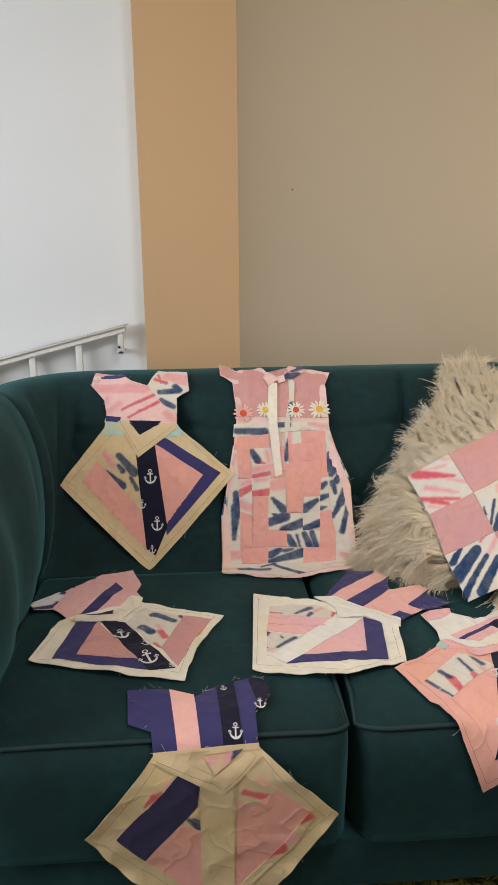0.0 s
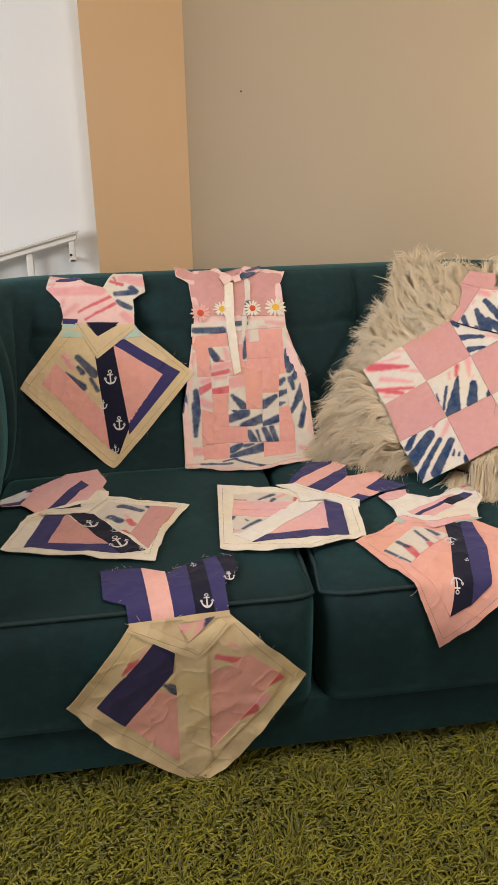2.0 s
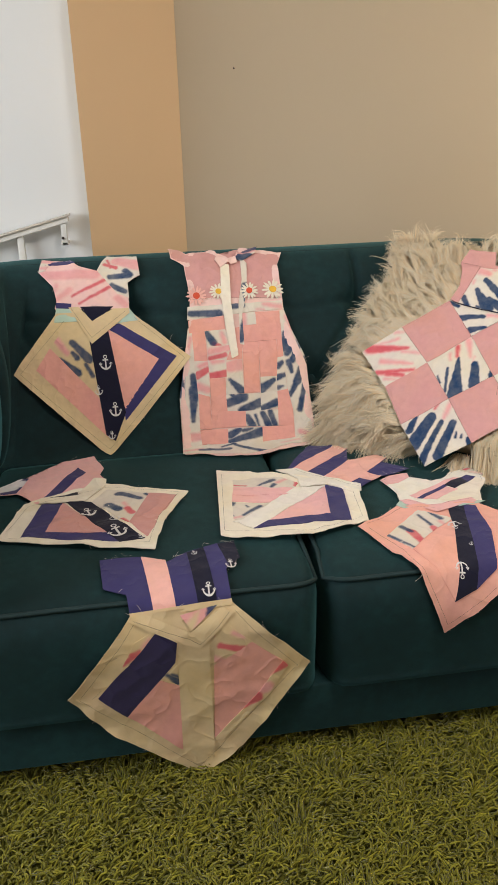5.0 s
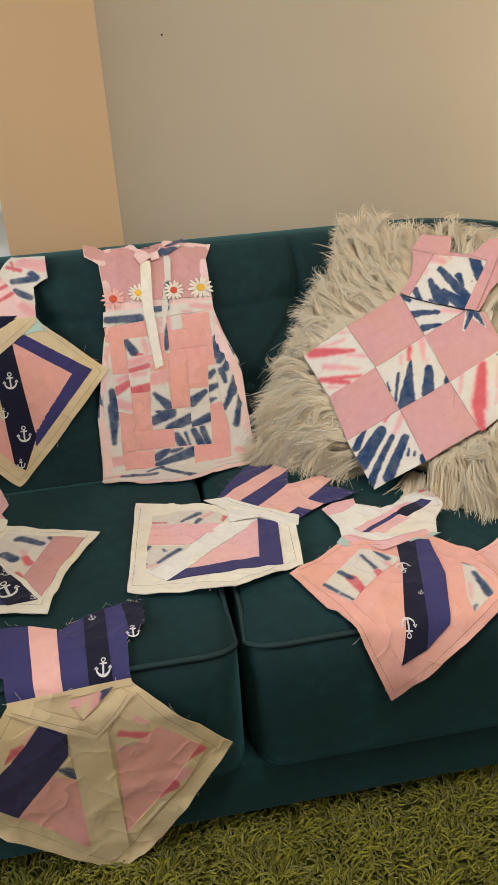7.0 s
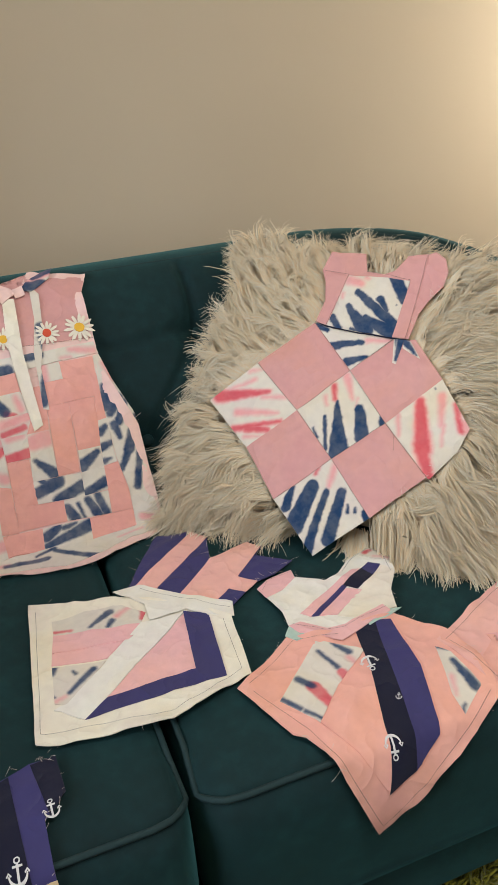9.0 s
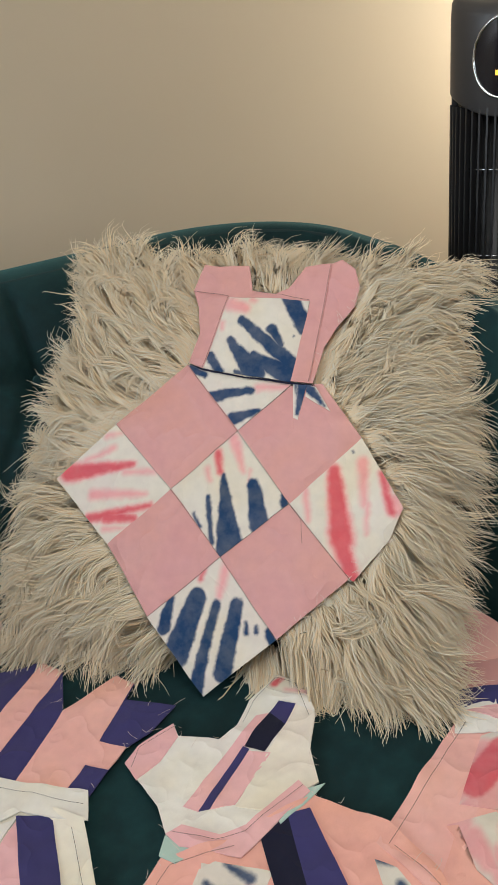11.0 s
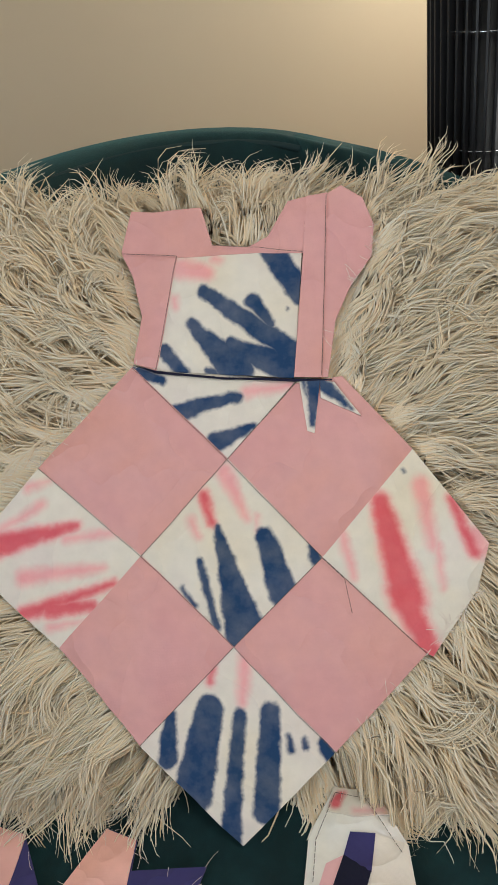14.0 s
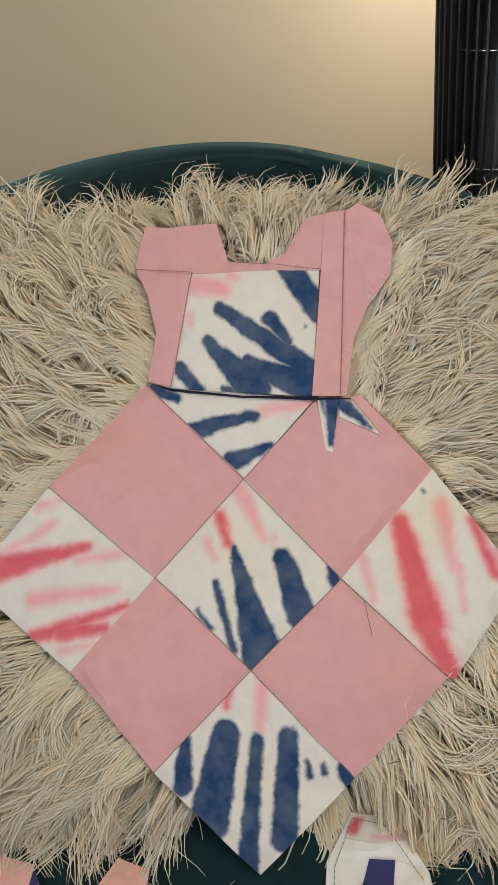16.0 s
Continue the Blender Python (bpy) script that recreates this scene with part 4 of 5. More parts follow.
long_dress.tie_dye("patch", IVORY, 2, [(-4.2, -2.5), (0.3, -2.4), (0.1, -12.4), (-5.3, -12.4), (-4.6, -7.4)], [("pale", -3.5, -4.5, -0.7, -4.0, 1.19, 1.36), ("blue", -3.7, -8.3, -0.2, -12.0, 0.48, 0.96)])
long_dress.tie_dye("patch", IVORY, 2, [(5.2, -8.0), (10.0, -8.0), (9.8, -12.4), (4.9, -12.7)], [("blue", 5.2, -11.4, 9.1, -9.1, 1.02, 0.51)])
long_dress.tie_dye("patch", IVORY, 2, [(-5.3, -12.4), (4.8, -12.7), (4.5, -17.7), (-5.2, -17.2)], [("blue", -5.1, -15.0, -0.3, -13.5, 0.85, 1.02), ("blue", -1.1, -17.3, 4.5, -15.5, 0.8, 0.96), ("blue", -3.7, -12.3, -2.3, -13.9, 0.48, 0.48)])
long_dress.tie_dye("patch", IVORY, 2, [(4.9, -12.7), (9.8, -12.4), (9.6, -17.4), (4.5, -17.7)], [("blue", 4.9, -17.2, 9.4, -15.7, 0.68, 0.85)])
long_dress.tie_dye("patch", IVORY, 2, [(10.5, -2.7), (12.5, -2.5), (12.7, -12.0), (9.8, -12.4)], [("blue", 10.6, -5.2, 11.9, -4.3, 0.68, 0.51), ("blue", 10.2, -8.5, 12.8, -7.7, 0.68, 0.51), ("blue", 10.1, -11.5, 11.5, -11.1, 0.51, 0.34)])
long_dress.tie_dye("patch", IVORY, 2, [(0.0, -17.6), (9.5, -17.7), (9.1, -22.6), (-0.2, -22.1)], [("blue", 0.4, -19.4, 1.5, -21.9, 0.68, 0.85), ("blue", 2.7, -18.9, 3.4, -22.0, 0.34, 0.34), ("blue", 4.9, -18.7, 6.3, -22.2, 0.64, 0.8), ("blue", 7.1, -18.4, 8.1, -22.4, 0.64, 0.64)])
long_dress.tie_dye("patch", IVORY, 2, [(-5.5, -22.4), (4.4, -22.6), (4.0, -27.8), (-6.0, -27.3)], [("blue", -5.2, -26.6, 4.1, -24.0, 0.68, 1.02), ("blue", -5.1, -24.5, -2.4, -23.0, 0.85, 0.68), ("blue", -1.3, -23.4, 1.4, -22.9, 0.48, 0.32)])
long_dress.patch("ribbon", IVORY, 4, [(-2.8, 27.8), (-0.3, 27.2), (-1.2, 14.4), (-0.6, -1.3), (-2.6, -2.2), (-3.5, 7.4), (-3.9, 17.2)], 3.0)
long_dress.tie_dye("ribbon", IVORY, 4, [(3.4, 30.4), (5.1, 27.8), (3.8, 17.8), (1.7, 10.6), (1.4, 1.6), (0.2, 2.0), (1.0, 14.2), (2.8, 21.6)], streaks([(3.4, 30.4), (5.1, 27.8), (3.8, 17.8), (1.7, 10.6), (1.4, 1.6), (0.2, 2.0), (1.0, 14.2), (2.8, 21.6)], "blue", 80, 3, 41))
long_dress.patch("bow_loop", PALE_PINK, 5, [(0.7, 28.8), (-3.0, 31.9), (-4.4, 29.3), (-3.0, 26.4)], 4.0)
long_dress.tie_dye("bow_tail", IVORY, 5, [(1.5, 29.5), (3.6, 32.1), (9.6, 36.2), (8.2, 31.8), (3.5, 28.4)], streaks([(1.5, 29.5), (3.6, 32.1), (9.6, 36.2), (8.2, 31.8), (3.5, 28.4)], "blue", 20, 3, 42))
long_dress.patch("bow_knot", PALE_PINK, 6, [(-0.2, 29.6), (2.0, 30.2), (2.2, 27.7), (0.0, 27.2)], 5.0)
long_dress.daisy(-11.0, 17.4, 5.2, CORAL_DOT, PALE_CORAL)
long_dress.daisy(-4.5, 18.2, 4.6, SAFFRON_DOT, IVORY)
long_dress.daisy(4.6, 17.9, 4.6, CORAL_DOT, IVORY)
long_dress.daisy(11.6, 17.9, 5.6, SAFFRON_DOT, IVORY)
long_dress.frayed([(-18.9, -32.4), (-2.7, -37.1), (4.6, -35.8), (19.6, -30.3), (19.0, -5.3), (14.1, 8.6)], 60, 3)
long_dress.frayed([(-17.5, 41.0), (-12.5, 33.7), (-5.1, 35.1)], 12, 4)
long_dress.stitching(4, [(-13.1, 16.4), (14.1, 15.2)])

seat_dress = dress("small patchwork dress with ivory hem lying on a seat cushion", on_sofa, -0.16, -0.33)
seat_dress.patch("skirt_border", IVORY, 0, [(-18.3, -11.4), (-14.5, 6.3), (-11.0, 8.2), (5.2, 13.5), (25.4, 5.5), (21.7, -2.3), (18.7, -9.2), (16.0, -21.9), (0.8, -18.1)])
seat_dress.patch("panel", VIOLET, 1, [(-13.3, -11.1), (-10.2, 5.3), (-5.1, 4.9), (-8.1, -9.5), (6.2, -13.0), (8.4, -17.3)])
seat_dress.patch("panel", ROSE, 1, [(-5.1, 4.9), (6.4, -12.8), (-8.1, -9.5)])
seat_dress.tie_dye("panel", IVORY, 1, [(1.8, 3.7), (5.4, 10.2), (15.7, 6.1), (10.5, -8.9)], [("blue", 8.4, 7.1, 13.2, 3.6, 0.84, 0.7), ("blue", 5.9, 0.9, 8.1, -1.1, 0.84, 0.84), ("red", 10.3, -1.2, 11.4, -3.6, 0.65, 0.65), ("red", 9.1, -6.7, 10.5, -9.8, 0.52, 0.52), ("blue", 14.8, 5.9, 15.7, 4.7, 0.42, 0.42), ("pale", 9.5, 1.7, 10.3, -0.3, 0.42, 0.42)])
seat_dress.patch("panel", ROSE, 1, [(15.7, 6.1), (22.3, 3.6), (17.1, -9.5), (14.6, -16.5), (10.6, -8.9)])
seat_dress.patch("panel", NAVY, 2, [(-4.3, 4.8), (1.7, 3.7), (14.0, -17.1), (8.4, -17.5)])
seat_dress.anchor(1.2, -1.8, 4.4, 16, 4)
seat_dress.anchor(7.9, -12.7, 5.1, 21, 4)
seat_dress.anchor(7.2, -5.8, 3.1, 25, 4)
seat_dress.anchor(13.2, -16.4, 1.7, 36, 4)
seat_dress.patch("bodice", PALE_ROSE, 1, [(-23.2, 16.0), (-21.4, 12.0), (-16.8, 12.4), (-11.5, 6.0), (0.4, 6.1), (5.1, 15.3), (3.4, 19.5), (4.3, 24.6), (1.5, 34.0), (-7.1, 32.0), (-6.7, 20.4), (-9.7, 19.1), (-15.6, 21.6)])
seat_dress.patch("bodice_stripe", VIOLET, 2, [(-2.6, 26.5), (-0.3, 22.5), (-6.7, 9.0), (-9.9, 8.7)])
seat_dress.tie_dye("sleeve", VIOLET, 2, [(-23.2, 16.0), (-21.4, 12.0), (-16.9, 12.7), (-14.8, 21.2), (-16.5, 21.3)], streaks([(-23.2, 16.0), (-21.4, 12.0), (-16.9, 12.7), (-14.8, 21.2), (-16.5, 21.3)], "white", 25, 3, 52))
seat_dress.patch("bodice_insert", NAVY, 3, [(-8.5, 8.5), (-2.7, 11.5), (-0.6, 9.0), (-2.9, 6.9), (-8.4, 7.4)])
seat_dress.patch("collar", IVORY, 4, [(-1.8, 9.4), (2.2, 16.5), (5.2, 15.6), (5.0, 12.6), (0.3, 3.9), (-10.8, 5.4), (-10.7, 8.2), (-1.4, 7.9)])
seat_dress.stitching(5, [(-16.7, -9.4), (-13.0, 4.0), (5.3, 10.8), (23.1, 4.1), (17.6, -7.1), (14.9, -19.8), (-15.8, -11.8)])
seat_dress.frayed([(-18.3, -11.4), (-14.5, 6.3), (-11.0, 8.2), (5.2, 13.5), (25.4, 5.5), (21.7, -2.3), (18.7, -9.2), (16.0, -21.9), (0.8, -18.1)], 24, 5)
seat_dress.frayed([(-23.2, 16.0), (-21.4, 12.0), (-16.8, 12.4), (-11.5, 6.0), (0.4, 6.1), (5.1, 15.3), (3.4, 19.5), (4.3, 24.6), (1.5, 34.0), (-7.1, 32.0), (-6.7, 20.4), (-9.7, 19.1), (-15.6, 21.6)], 60, 6)

seat_dress_two = dress("small patchwork dress with striped bodice lying across two cushions", on_sofa, 0.32, -0.40)
seat_dress_two.patch("skirt_border", IVORY, 0, [(-14.5, 23.1), (-7.8, 19.9), (0.9, 18.3), (9.5, 12.4), (15.7, 6.4), (18.2, 3.1), (16.3, -11.7), (5.8, -14.9), (2.3, -16.2), (-14.3, -13.6), (-17.5, -12.2)])
seat_dress_two.tie_dye("panel", IVORY, 1, [(-11.2, 15.7), (-5.3, 16.4), (-0.1, 16.0), (4.8, 11.3), (3.3, 8.7), (-11.5, 11.6)], [("blue", -5.0, 11.3, -1.3, 14.3, 0.36, 0.72), ("blue", -2.2, 10.3, -1.2, 11.7, 0.36, 0.45), ("red", -11.1, 12.4, -8.4, 11.9, 0.36, 0.27), ("red", 3.9, 9.9, 5.2, 13.2, 0.45, 0.63), ("pale", -0.1, 12.6, 2.2, 13.6, 0.54, 0.36)])
seat_dress_two.patch("panel", PALE_ROSE, 1, [(-11.5, 11.6), (3.3, 8.7), (-4.0, 2.2), (-12.9, 4.2)])
seat_dress_two.patch("panel_strip", PALE_ROSE, 2, [(-12.0, 8.7), (1.3, 6.0), (0.3, 5.2), (-12.3, 6.9)], 0.6)
seat_dress_two.tie_dye("panel", IVORY, 1, [(-12.9, 3.7), (-4.4, 1.8), (-11.9, -5.9), (-13.7, -5.0)], [("blue", -13.3, 2.2, -12.2, 4.1, 0.54, 0.45), ("blue", -11.1, -3.3, -6.6, 0.8, 0.4, 0.48), ("blue", -9.8, 1.4, -9.5, 0.7, 0.27, 0.27), ("blue", -13.7, -3.1, -13.5, -3.5, 0.24, 0.24), ("pale", -13.4, -4.5, -11.9, -3.8, 0.4, 0.32)])
seat_dress_two.patch("panel", WHITE, 2, [(3.3, 8.7), (10.9, 7.7), (-6.1, -7.1), (-9.9, -10.2), (-14.0, -6.4), (-11.9, -5.8)])
seat_dress_two.patch("panel", PALE_ROSE, 1, [(10.8, 7.4), (8.6, -7.4), (-6.1, -7.1)])
seat_dress_two.patch("panel", VIOLET, 2, [(10.9, 8.1), (14.9, 6.0), (12.6, -10.4), (-9.9, -10.2), (-5.9, -7.0), (8.5, -7.2)])
seat_dress_two.patch("bodice", VIOLET, 1, [(3.7, 20.0), (8.8, 28.4), (13.1, 36.3), (19.9, 33.9), (22.3, 29.5), (20.3, 21.2), (29.2, 24.5), (30.9, 20.9), (28.8, 18.8), (34.6, 14.0), (29.8, 11.4), (26.1, 10.9), (19.6, 6.2), (10.1, 14.4)])
seat_dress_two.patch("bodice_stripe", PALE_CORAL, 2, [(20.2, 33.7), (22.5, 29.8), (8.2, 17.0), (5.0, 19.8)])
seat_dress_two.patch("bodice_stripe", PALE_CORAL, 2, [(20.5, 21.8), (29.2, 24.3), (30.8, 20.9), (19.7, 10.3), (17.4, 8.8), (11.8, 13.6)])
seat_dress_two.patch("bodice_stripe", PALE_CORAL, 2, [(22.8, 14.3), (26.2, 10.9), (23.0, 8.6), (20.2, 11.6)])
seat_dress_two.patch("collar", WHITE, 4, [(0.6, 19.6), (5.6, 19.5), (12.8, 12.7), (19.8, 6.9), (18.6, 2.4), (11.5, 8.3), (4.9, 8.5), (5.1, 13.2)])
seat_dress_two.stitching(5, [(-13.5, 19.7), (-16.5, -11.2), (2.8, -14.7), (15.1, -10.7), (16.6, 2.7)])
seat_dress_two.stitching(7, [(5.5, 17.5), (18.8, 4.8)])
seat_dress_two.frayed([(-14.5, 23.1), (-7.8, 19.9), (0.9, 18.3), (9.5, 12.4), (15.7, 6.4), (18.2, 3.1), (16.3, -11.7), (5.8, -14.9), (2.3, -16.2), (-14.3, -13.6), (-17.5, -12.2)], 24, 7)
seat_dress_two.frayed([(3.7, 20.0), (8.8, 28.4), (13.1, 36.3), (19.9, 33.9), (22.3, 29.5), (20.3, 21.2), (29.2, 24.5), (30.9, 20.9), (28.8, 18.8), (34.6, 14.0), (29.8, 11.4), (26.1, 10.9), (19.6, 6.2), (10.1, 14.4)], 50, 8)

coral_dress = dress("coral patchwork dress with navy anchor stripe draped over the seat edge", on_sofa, 0.63, -0.62)
coral_dress.patch("skirt_border", CORAL_PINK, 0, [(-18.0, 8.0), (-6.5, 15.4), (2.0, 13.1), (12.6, 13.5), (18.1, 5.8), (19.5, -1.3), (18.2, -8.1), (7.3, -13.9), (-4.9, -22.8), (-8.9, -12.4), (-10.8, -7.5), (-12.2, -4.9), (-13.8, -3.7)])
coral_dress.tie_dye("panel", IVORY, 1, [(-13.0, 2.9), (-2.3, 12.7), (3.9, 7.5), (-3.4, 2.5), (-9.3, -3.3)], [("blue", -3.2, 10.1, -2.0, 5.7, 0.32, 0.4), ("blue", -0.3, 11.0, 1.3, 8.0, 0.32, 0.48), ("blue", -8.8, 5.7, -7.4, 3.7, 0.48, 0.56), ("blue", -12.6, 3.0, -10.9, 0.2, 0.4, 0.4), ("blue", -10.5, -0.6, -8.5, -3.0, 0.32, 0.32), ("red", -7.2, 3.3, -6.2, -0.9, 0.88, 0.64), ("red", -1.8, 4.5, -1.5, 2.6, 0.56, 0.64), ("pale", 0.7, 6.9, 1.5, 4.3, 0.48, 0.48)])
coral_dress.patch("panel", CORAL_PINK, 1, [(3.9, 7.5), (-3.2, -15.2), (-9.3, -3.3)], 0.8)
coral_dress.patch("panel", NAVY, 2, [(4.5, 11.9), (8.5, 12.5), (4.6, -1.7), (1.4, -13.5), (-3.2, -15.4), (-0.9, -7.2), (2.7, 3.7)])
coral_dress.patch("panel", VIOLET, 2, [(8.5, 12.5), (11.3, 12.1), (9.8, 0.4), (6.2, -10.3), (1.4, -13.5), (4.6, -1.7)])
coral_dress.tie_dye("panel", IVORY, 1, [(14.1, 2.9), (15.6, 0.8), (16.3, -6.2), (11.1, -9.2), (11.3, -5.8)], [("blue", 14.9, -0.8, 15.2, -6.0, 0.4, 0.72), ("blue", 12.0, -8.0, 11.1, -8.8, 0.24, 0.24), ("blue", 14.5, 2.7, 15.4, 1.7, 0.45, 0.45), ("pale", 12.9, -3.4, 11.8, -6.2, 0.4, 0.32)])
coral_dress.anchor(2.9, 4.0, 3.4, -192, 4)
coral_dress.anchor(-1.2, -9.8, 3.0, -188, 4)
coral_dress.anchor(3.5, -3.6, 1.1, -30, 4)
coral_dress.patch("bodice", WHITE, 1, [(-5.8, 30.5), (-3.3, 32.2), (2.1, 33.1), (1.9, 30.9), (6.3, 27.2), (9.3, 28.1), (13.0, 31.4), (18.1, 33.1), (20.8, 29.9), (19.1, 23.8), (15.6, 19.3), (14.1, 14.7), (6.6, 13.7), (1.8, 12.6), (-1.4, 14.6), (-4.9, 17.9), (-4.4, 22.0)])
coral_dress.patch("sleeve", PALE_ROSE, 2, [(-5.8, 30.5), (-3.3, 32.2), (2.1, 33.1), (1.8, 30.7), (-1.8, 28.2), (-5.4, 27.0)])
coral_dress.patch("bodice_stripe", PALE_ROSE, 2, [(-1.7, 20.4), (-0.3, 18.8), (8.4, 24.2), (14.1, 27.6), (12.3, 28.2)])
coral_dress.patch("bodice_stripe", PALE_ROSE, 2, [(1.0, 18.4), (8.7, 23.6), (11.2, 21.8), (3.9, 17.3)])
coral_dress.patch("bodice_stripe", VIOLET, 3, [(-0.3, 18.8), (1.0, 18.4), (9.0, 23.7), (8.5, 24.5)])
coral_dress.patch("bodice_stripe", NAVY, 3, [(8.7, 24.4), (11.3, 26.2), (14.1, 27.6), (14.9, 24.7), (10.6, 22.4)])
coral_dress.patch("bodice_stripe", VIOLET, 3, [(14.1, 27.6), (16.1, 28.7), (17.7, 26.8), (14.8, 24.6)])
coral_dress.patch("bodice_panel", IVORY, 2, [(14.8, 24.6), (17.7, 26.8), (19.1, 24.0), (15.6, 19.3), (14.1, 14.7), (6.8, 14.1), (3.8, 17.0), (10.7, 22.0)])
coral_dress.tie_dye("shoulder", IVORY, 3, [(15.9, 31.8), (18.1, 33.1), (20.8, 29.9), (20.1, 27.0), (17.6, 29.2)], [("red", 17.0, 31.7, 18.2, 32.0, 0.45, 0.36), ("pale", 17.9, 29.7, 19.8, 27.8, 0.3, 0.3), ("blue", 20.8, 29.3, 20.7, 28.5, 0.18, 0.18)])
coral_dress.patch("collar", PALE_ROSE, 4, [(-4.9, 17.9), (-2.8, 18.0), (0.6, 14.4), (3.7, 13.8), (12.0, 16.0), (12.4, 13.9), (5.6, 11.7), (1.4, 10.5), (-1.5, 13.3), (-4.1, 15.6)])
coral_dress.patch("waist_binding", MINT, 3, [(-6.6, 15.7), (-5.0, 17.8), (-3.9, 16.1), (-2.3, 13.7), (-5.3, 13.9)])
coral_dress.patch("waist_binding", MINT, 3, [(7.2, 12.7), (12.4, 14.4), (14.6, 14.0), (10.5, 12.6), (7.2, 11.8)])
coral_dress.stitching(6, [(-5.3, 28.9), (-3.4, 31.4), (2.0, 32.1)])
coral_dress.stitching(6, [(10.1, 27.6), (13.0, 30.3), (17.7, 32.4), (19.4, 29.8), (18.0, 23.5)])
coral_dress.stitching(7, [(-4.2, 17.6), (-0.2, 13.8), (3.2, 12.9), (12.1, 14.9)])
coral_dress.stitching(5, [(-16.0, 7.5), (-5.9, 13.9), (1.5, 12.1)])
coral_dress.stitching(5, [(-16.1, 5.7), (-11.6, -3.8), (-9.4, -9.1), (-4.7, -20.1), (7.7, -12.2), (16.7, -7.5)])
coral_dress.frayed([(-18.0, 8.0), (-6.5, 15.4), (2.0, 13.1), (12.6, 13.5), (18.1, 5.8), (19.5, -1.3), (18.2, -8.1), (7.3, -13.9), (-4.9, -22.8), (-8.9, -12.4), (-10.8, -7.5), (-12.2, -4.9), (-13.8, -3.7)], 50, 9)
coral_dress.frayed([(-5.7, 31.0), (-0.4, 34.3), (2.3, 32.3), (2.6, 29.9), (6.9, 26.8), (10.7, 28.9), (18.0, 32.6), (22.7, 32.0), (19.5, 24.3), (15.3, 18.6), (14.2, 14.6), (11.6, 13.0), (1.3, 10.8), (-5.4, 17.5), (-4.6, 24.2)], 30, 10)

front_dress = dress("violet and cream patchwork dress hanging over the sofa front", on_sofa, 0.05, -0.84)
front_dress.patch("skirt_border", CANVAS, 0, [(-10.9, 10.6), (-24.6, -6.1), (-18.0, -15.9), (-10.5, -22.6), (0.6, -31.6), (10.3, -25.2), (16.7, -16.2), (24.6, -4.2), (16.0, 5.0), (9.2, 11.1)])
front_dress.tie_dye("panel", CANVAS, 1, [(-14.1, -1.5), (-10.6, 5.6), (-6.0, 7.6), (-12.7, -0.4)], [("red", -13.2, 0.8, -10.0, 3.2, 0.44, 0.55), ("red", -11.2, 2.9, -9.7, 3.7, 0.44, 0.33), ("pale", -8.8, 4.6, -7.6, 5.7, 0.44, 0.44)])
front_dress.patch("panel", VIOLET_DEEP, 1, [(-18.7, -7.0), (-5.8, 7.6), (-2.3, 4.6), (-2.9, -0.3), (-13.4, -13.2)])
front_dress.tie_dye("panel", CANVAS, 1, [(-5.7, -3.8), (-2.6, -0.4), (-2.4, -6.4)], [("blue", -4.7, -3.1, -2.6, -5.3, 0.36, 0.72), ("blue", -3.7, -3.2, -2.2, -4.2, 0.33, 0.33)])
front_dress.patch("panel", PINK, 1, [(-13.4, -13.2), (-6.2, -4.4), (-2.4, -6.5), (-2.5, -24.3)])
front_dress.patch("panel", PINK, 1, [(4.8, -2.0), (12.5, 2.7), (19.0, -3.2), (11.1, -14.3), (4.2, -21.9)])
front_dress.tie_dye("panel", CANVAS, 1, [(5.1, 6.2), (7.6, 7.6), (12.7, 2.7), (4.8, -2.3)], [("red", 6.1, 2.9, 11.1, 1.1, 0.48, 0.6), ("red", 9.7, 0.0, 12.0, 0.7, 0.36, 0.24), ("pale", 4.5, -0.3, 8.5, -2.0, 0.72, 0.6), ("red", 4.1, 4.3, 4.9, 6.1, 0.48, 0.36), ("pale", 8.9, 5.3, 11.0, 4.1, 0.44, 0.33)])
front_dress.tie_dye("panel", CANVAS, 2, [(11.1, -14.3), (19.0, -3.2), (20.0, -4.6), (16.0, -11.6), (6.1, -22.5), (4.2, -21.9)], streaks([(11.1, -14.3), (19.0, -3.2), (20.0, -4.6), (16.0, -11.6), (6.1, -22.5), (4.2, -21.9)], "red", 45, 6, 84))
front_dress.patch("centre_strip", CANVAS, 2, [(-2.3, 5.1), (4.0, 6.3), (4.1, -27.5), (0.7, -29.6), (-2.6, -25.0)])
front_dress.patch("collar", CANVAS, 4, [(-11.3, 9.6), (-8.2, 10.6), (0.5, 6.6), (7.2, 10.6), (9.1, 9.3), (2.2, 2.9), (-0.8, 4.2)])
front_dress.tie_dye("bodice_insert", CANVAS, 3, [(-1.3, 9.8), (6.3, 11.0), (0.7, 6.9)], streaks([(-1.3, 9.8), (6.3, 11.0), (0.7, 6.9)], "blue", 60, 3, 85))
front_dress.patch("bodice", VIOLET, 1, [(-16.7, 26.6), (-11.3, 26.3), (-7.7, 25.7), (-2.9, 23.2), (1.7, 26.6), (8.1, 28.8), (11.9, 28.6), (12.3, 22.1), (9.0, 18.7), (9.0, 11.3), (-10.9, 10.6), (-11.4, 14.7), (-15.9, 16.5)])
front_dress.patch("bodice_stripe", PALE_CORAL, 2, [(-8.1, 25.7), (-3.1, 23.9), (-1.9, 10.9), (-6.3, 10.7)])
front_dress.patch("bodice_stripe", NAVY, 2, [(1.5, 26.1), (5.2, 27.6), (6.2, 11.2), (2.4, 10.9)])
